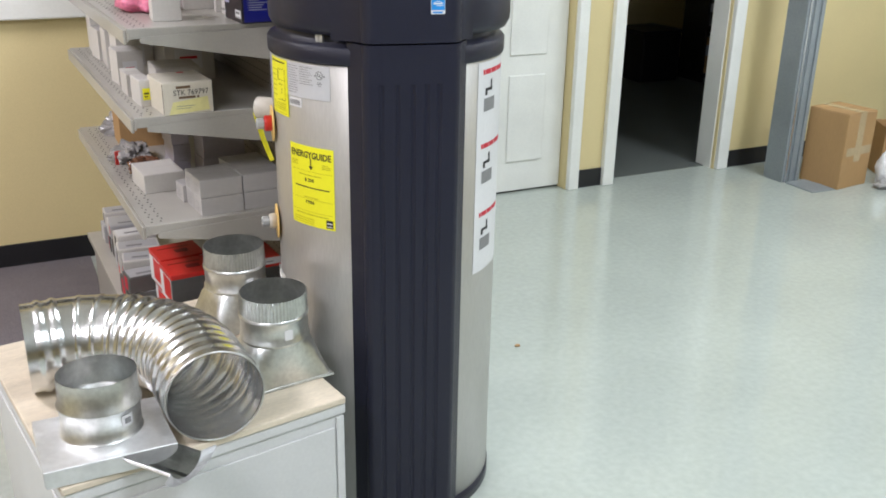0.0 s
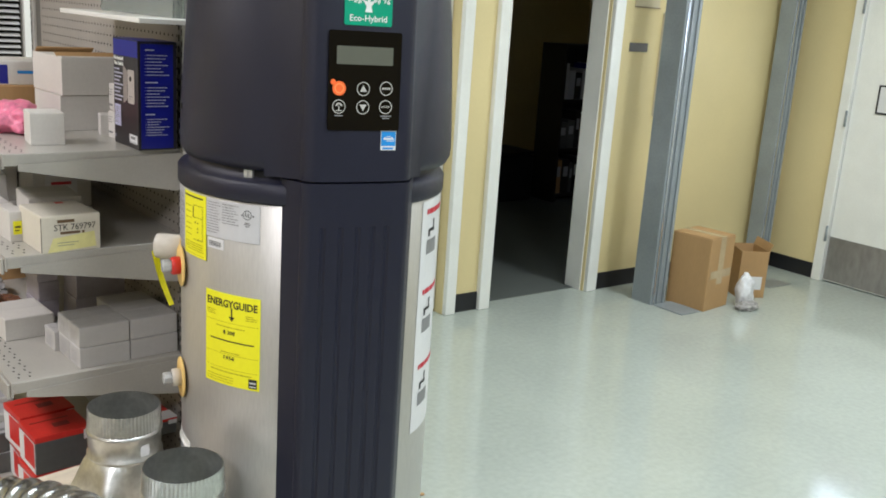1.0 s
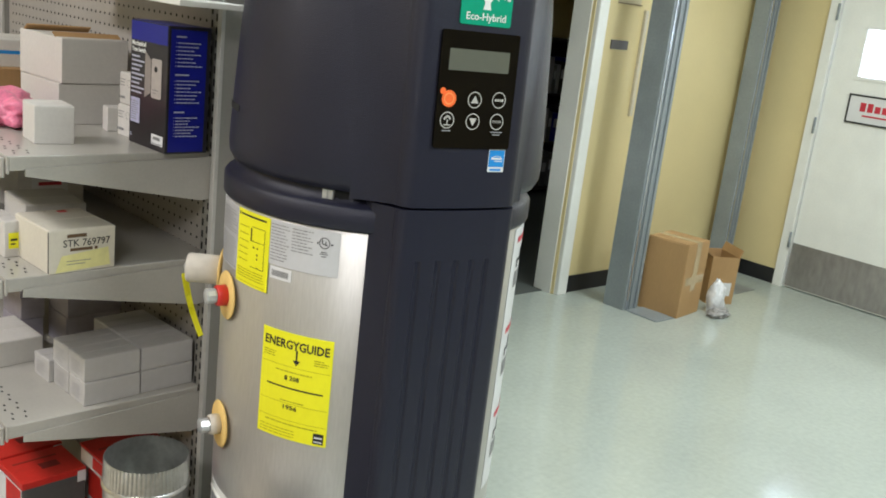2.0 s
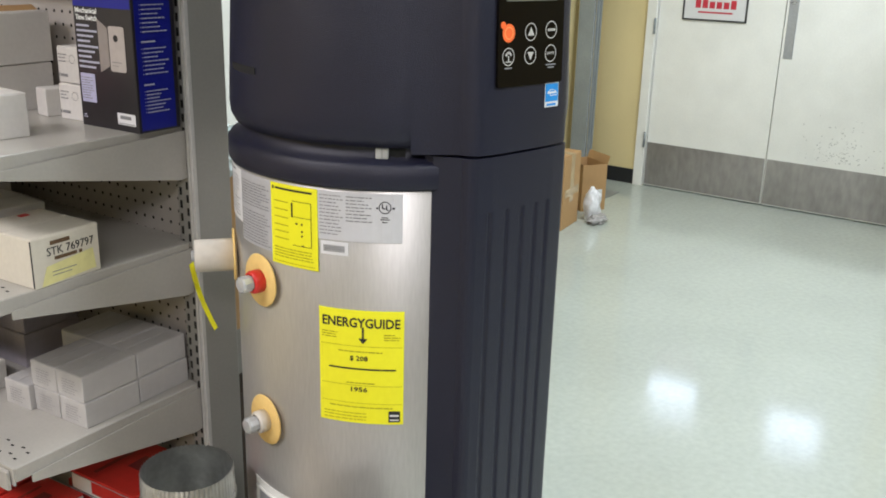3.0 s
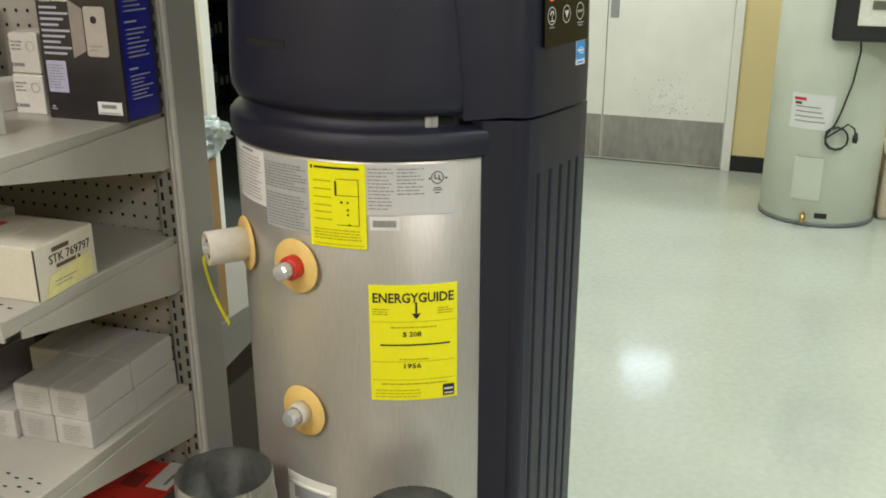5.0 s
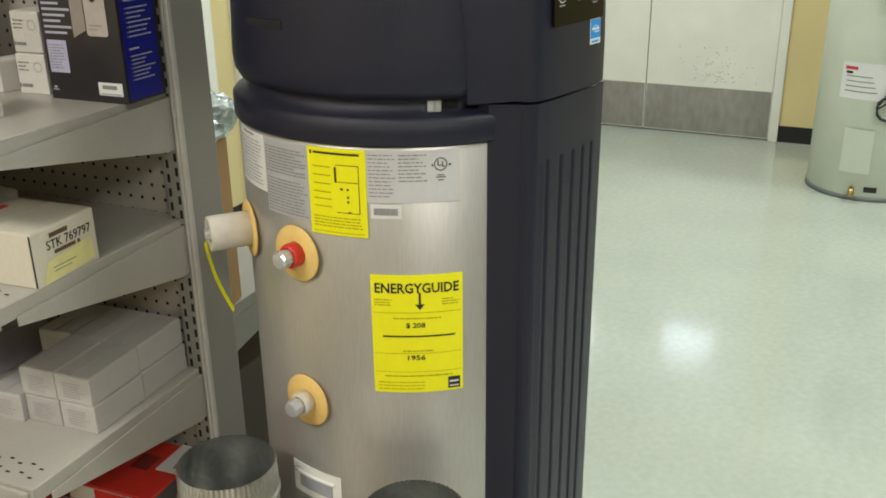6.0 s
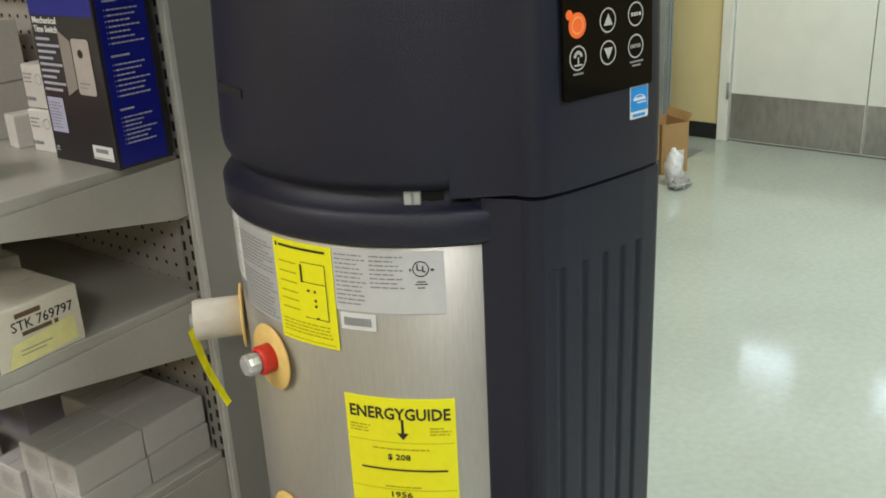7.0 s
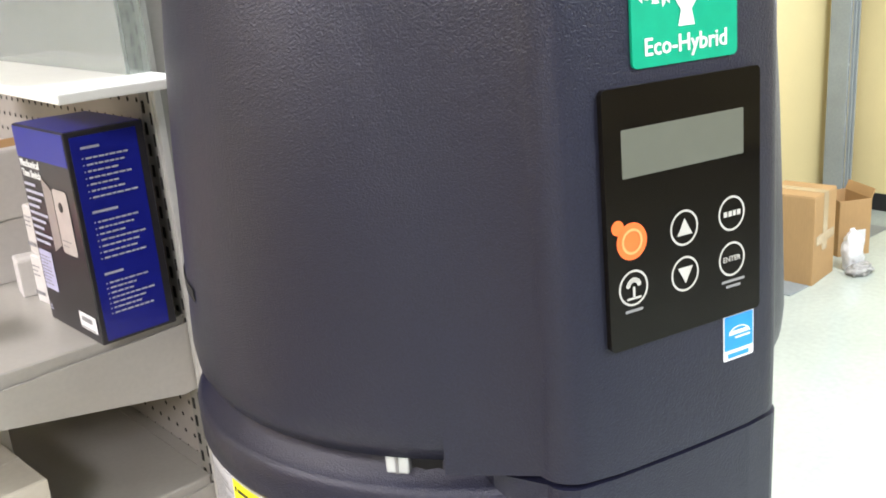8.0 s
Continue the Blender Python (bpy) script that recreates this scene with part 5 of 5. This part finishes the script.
tagged(part("pull_cord", box(4.337, BACK_Y - 0.02, 1.03, 4.362, BACK_Y - 0.001, 1.62, 0.003), surface("cream_conduit", (0.62, 0.56, 0.42), 0.4)), "cream vertical conduit on the wall", "conduit")

# sign, pull and hinges on the double door
sg = thing("door_sign", pose(DOOR_X - 0.007, DOOR_SET, 0.008), "white framed sign with red lettering on the door", "sign")
part("board", box(0, 3.165, 1.108, 0.005, 3.565, 1.272, 0.001), PAPER, sg)
for b in ((-0.003, 3.160, 1.103, 0.0045, 3.570, 1.113), (-0.003, 3.160, 1.267, 0.0045, 3.570, 1.277), (-0.003, 3.160, 1.1135, 0.0045, 3.170, 1.2665), (-0.003, 3.560, 1.1135, 0.0045, 3.570, 1.2665)):
    part("frame", box(*b), INK, sg)
for k in range(6):
    part("letter_bar", box(-0.0012, 3.49 - 0.045 * k - 0.034, 1.180, -0.0002, 3.49 - 0.045 * k, 1.180 + (0.052 if k in (0, 1, 5) else 0.040)), REDINK, sg)
part("caption_bar", box(-0.0012, 3.25, 1.150, -0.0002, 3.47, 1.160), REDINK, sg)
dp = thing("door_pull", pose(DOOR_X - 0.0045, 2.834, 0.92), "narrow grey push plate on the swing door", "push plate")
part("plate", box(0, 0, 0, 0.004, 0.055, 0.40, 0.001), surface("satin_plate", (0.52, 0.55, 0.60), 0.3, metal=0.7), dp)
for yh, zs in ((3.737, (0.32, 1.06, 1.75)),):
    for zh in zs:
        hg = thing("door_hinge", pose(DOOR_X - 0.012, yh + DOOR_SET, zh), "small grey steel hinge knuckle", "hinge", "door hinges", "structure")
        part("knuckle", moved(lathe([(0.0, -0.05), (0.008, -0.05), (0.008, 0.05), (0.0, 0.05)], 12), pose(-0.026, 0, 0)), POST_GREY, hg)
rng = random.Random(11)
sm = bmesh.new()
for k in range(110):
    y, z, a, b = rng.gauss(2.494, 0.10), 0.33 + abs(rng.gauss(0.0, 0.12)), rng.uniform(0.002, 0.012), rng.uniform(0.0015, 0.006)
    tilt = rng.uniform(-0.9, 0.9)
    ring = [(a * math.cos(t * math.pi / 4) * rng.uniform(0.5, 1), b * math.sin(t * math.pi / 4) * rng.uniform(0.5, 1)) for t in range(8)]
    vs = [sm.verts.new((DOOR_X - 0.0006 - 0.000004 * k, y + p * math.cos(tilt) - q * math.sin(tilt), z + p * math.sin(tilt) + q * math.cos(tilt))) for p, q in ring]
    sm.faces.new(vs[::-1])
tagged(part("scuff_marks", sm, surface("scuff_grey", (0.58, 0.58, 0.54), 0.6)), "grey scuff marks on the white door", "scuff marks", kind="stuff")

# cream storage tank heater
T2 = (4.857, 1.548)
t2 = thing("water_heater", pose(*T2, 0), "cream enamel tank water heater with a coiled power cord", "water heater")
R2 = 0.287
part("jacket", lathe([(0.0, 0.02), (R2 - 0.003, 0.02), (R2, 0.024), (R2, 1.52), (R2 - 0.01, 1.55), (0.0, 1.57)], 80), CREAM_TANK, t2)
part("base_ring", lathe([(0.0, 0.0), (R2 + 0.004, 0.0), (R2 + 0.004, 0.022), (R2 - 0.004, 0.024)], 80), surface("grey_base_ring", (0.16, 0.17, 0.17), 0.5), t2)


def on_tank(y0, y1, z0, z1, mat, name, label="", lift=0.001):
    """A patch on the tank's side that faces the room's west, between two y and z."""
    a0, a1 = (180 + math.degrees(math.asin((1.565 - y) / R2)) for y in (y0, y1))
    return part(name, curved(R2 + lift, a0, a1, z0, z1, thick=0.003 if "panel" in name else 0.0008), mat, t2, label)


on_tank(1.738, 1.538, 0.505, 0.680, PAPER, "sticker", "white instruction sticker")
on_tank(1.725, 1.67, 0.645, 0.66, REDINK, "sticker_heading", lift=0.002)
on_tank(1.72, 1.69, 0.625, 0.637, INK, "sticker_picture", lift=0.002)
for k in range(4):
    on_tank(1.715, 1.60 - 0.01 * k, 0.612 - 0.024 * k, 0.617 - 0.024 * k, FAINT, "sticker_print", lift=0.002)
on_tank(1.688, 1.552, 0.142, 0.360, CREAM_TANK, "access_panel", "cream access panel", lift=0.004)
on_tank(1.565, 1.505, 0.048, 0.076, INK, "plate", "small dark rating plate")
part("drain_valve", tube([(-R2 + 0.005, 0.055, 0.060), (-R2 - 0.045, 0.055, 0.060), (-R2 - 0.05, 0.055, 0.035)], 0.014, 12), surface("brass", (0.55, 0.38, 0.14), 0.3, metal=1.0), t2, "brass drain valve")
cb = part("control_box", box(-R2 - 0.11, -0.36, 0.955, -R2 + 0.10, 0.030, 1.42, 0.02, 3), surface("black_control_box", (0.012, 0.013, 0.014), 0.4), t2, "black plastic control box")
part("control_face", box(-R2 - 0.116, -0.30, 1.03, -R2 - 0.1105, -0.075, 1.165, 0.004), surface("cream_face", (0.66, 0.66, 0.58), 0.4), cb, "cream control face with small screen")
part("screen", box(-R2 - 0.1185, -0.25, 1.105, -R2 - 0.1165, -0.13, 1.145), LCD, cb)
coil = [(-R2 - 0.02, -0.10, 0.985), (-R2 - 0.015, -0.11, 0.90), (-R2 - 0.012, -0.095, 0.75), (-R2 - 0.012, -0.06, 0.60), (-R2 - 0.014, -0.04, 0.54)]
for k in range(49):
    a = 2 * math.pi * k / 12
    coil.append((-R2 - 0.016 - 0.0006 * k, -0.055 + (0.055 + 0.004 * math.sin(k)) * math.cos(a), 0.475 + 0.055 * math.sin(a)))
coil += [(-R2 - 0.03, 0.0 - 0.10, 0.55), (-R2 - 0.03, -0.13, 0.53), (-R2 - 0.03, -0.14, 0.50)]
part("power_cord", tube(coil, 0.0045, 8), INK, t2, "black coiled power cord")
part("plug", moved(lathe([(0.0, -0.02), (0.010, -0.02), (0.014, 0.0), (0.008, 0.03), (0.0, 0.03)], 12), pose(-R2 - 0.03, -0.14, 0.48)), INK, t2)
crt = thing("plastic_bin", pose(4.83, 0.905, 0), "beige plastic bin beside the tank", "bin")
BINM = surface("beige_bin", (0.58, 0.50, 0.38), 0.5)
part("body", box(0, 0, 0, 0.30, 0.34, 0.36, 0.03, 4), BINM, crt)
part("rim", box(-0.008, -0.008, 0.355, 0.308, 0.348, 0.385, 0.012, 3), surface("pale_rim", (0.70, 0.66, 0.55), 0.4), crt)

# window with a dark night behind a slatted blind
wn = thing("window_1", pose(0, 0, 0), "dark window behind a half-open slatted blind", "window", kind="structure")
part("window_sill", box(WIN[0] - 0.03, BACK_Y - 0.05, 1.02, WIN[1] + 0.03, BACK_Y - 0.001, 1.10, 0.006), WHITE_PAINT, wn, "white painted sill")
for b in ((WIN[0], BACK_Y + 0.01, 1.061, WIN[0] + 0.04, BACK_Y + 0.09, 2.10), (WIN[1] - 0.04, BACK_Y + 0.01, 1.061, WIN[1], BACK_Y + 0.09, 2.10)):
    part("window_frame", box(*b, 0.003), WHITE_PAINT, wn)
NIGHT = surface("night_glass", (0.006, 0.006, 0.007), 0.05, bump=0.0)
part("pane", box(WIN[0] + 0.04, BACK_Y + 0.07, 1.061, WIN[1] - 0.04, BACK_Y + 0.076, 2.10), NIGHT, wn, "dark night-time glass")
sl0 = bmesh.new()
box(0, -0.012, -0.0006, WIN[1] - WIN[0] - 0.10, 0.012, 0.0006, 0.0004, 1, sl0)
moved(sl0, pose(0, 0, 0, 24, 0, 0))
slat_mesh = mesh_of("slat", sl0, surface("blind_slat", (0.58, 0.57, 0.55), 0.4, bump=0.0))
for k in range(48):
    so = new("slat", slat_mesh)
    so.parent = wn
    so.matrix_basis = pose(WIN[0] + 0.05, BACK_Y + 0.040, 1.085 + 0.021 * k)
for x in (-0.5, 0.1, 0.62):
    part("cord", box(x, BACK_Y + 0.026, 1.08, x + 0.003, BACK_Y + 0.0275, 2.09), PAPER, wn)

# contents of the unlit back room
bc_ = thing("bookcase", pose(5.60, 6.30, 0.004, 0, 0, 0), "dark bookcase with binders in the unlit back room", "bookcase")
part("side", box(0, 0, 0, 0.02, 0.30, 1.35), DARK_WOOD, bc_)
part("side", box(0.78, 0, 0, 0.80, 0.30, 1.35), DARK_WOOD, bc_)
part("back", box(0.02, 0.29, 0, 0.78, 0.30, 1.35), DARK_WOOD, bc_)
for z in (0.05, 0.45, 0.87, 1.33):
    part("shelf", box(0.02, 0, z, 0.78, 0.29, z + 0.02), DARK_WOOD, bc_)
# binder covers are mostly dark: the unlit room's dimness is put into their colours
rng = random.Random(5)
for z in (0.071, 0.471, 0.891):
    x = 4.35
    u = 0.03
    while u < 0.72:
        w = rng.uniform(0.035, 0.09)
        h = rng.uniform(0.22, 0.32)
        bk_ = thing("binder", bc_.matrix_basis @ pose(u, 0.03, z), "paper binder with the room's dimness in its colour", "binder", "binders")
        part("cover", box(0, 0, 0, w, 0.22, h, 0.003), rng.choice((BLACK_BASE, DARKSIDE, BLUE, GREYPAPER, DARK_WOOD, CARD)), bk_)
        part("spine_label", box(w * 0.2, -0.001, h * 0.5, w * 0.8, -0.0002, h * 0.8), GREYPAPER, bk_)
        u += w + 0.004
ch_ = thing("storage_tub", pose(5.08, 6.45, 0.004), "black storage tub on the dark carpet", "storage tub")
part("body", box(0, 0, 0, 0.40, 0.40, 0.40, 0.02), BLACK_BASE, ch_)
part("lid", box(-0.01, -0.01, 0.401, 0.41, 0.41, 0.43, 0.008), BLACK_BASE, ch_)

# a crumb of dirt on the floor
crumb = bmesh.new()
bmesh.ops.create_icosphere(crumb, subdivisions=2, radius=0.008)
for v in crumb.verts:
    v.co = Vector((v.co.x * 1.4, v.co.y, max(0.0, v.co.z * 0.5 + 0.002))) * (1 + 0.3 * noise.noise(v.co * 200))
tagged(part("floor_debris", crumb, CARD, at=pose(1.718, 2.701, 0.0005)), "small brown crumb of dirt on the floor", "debris")
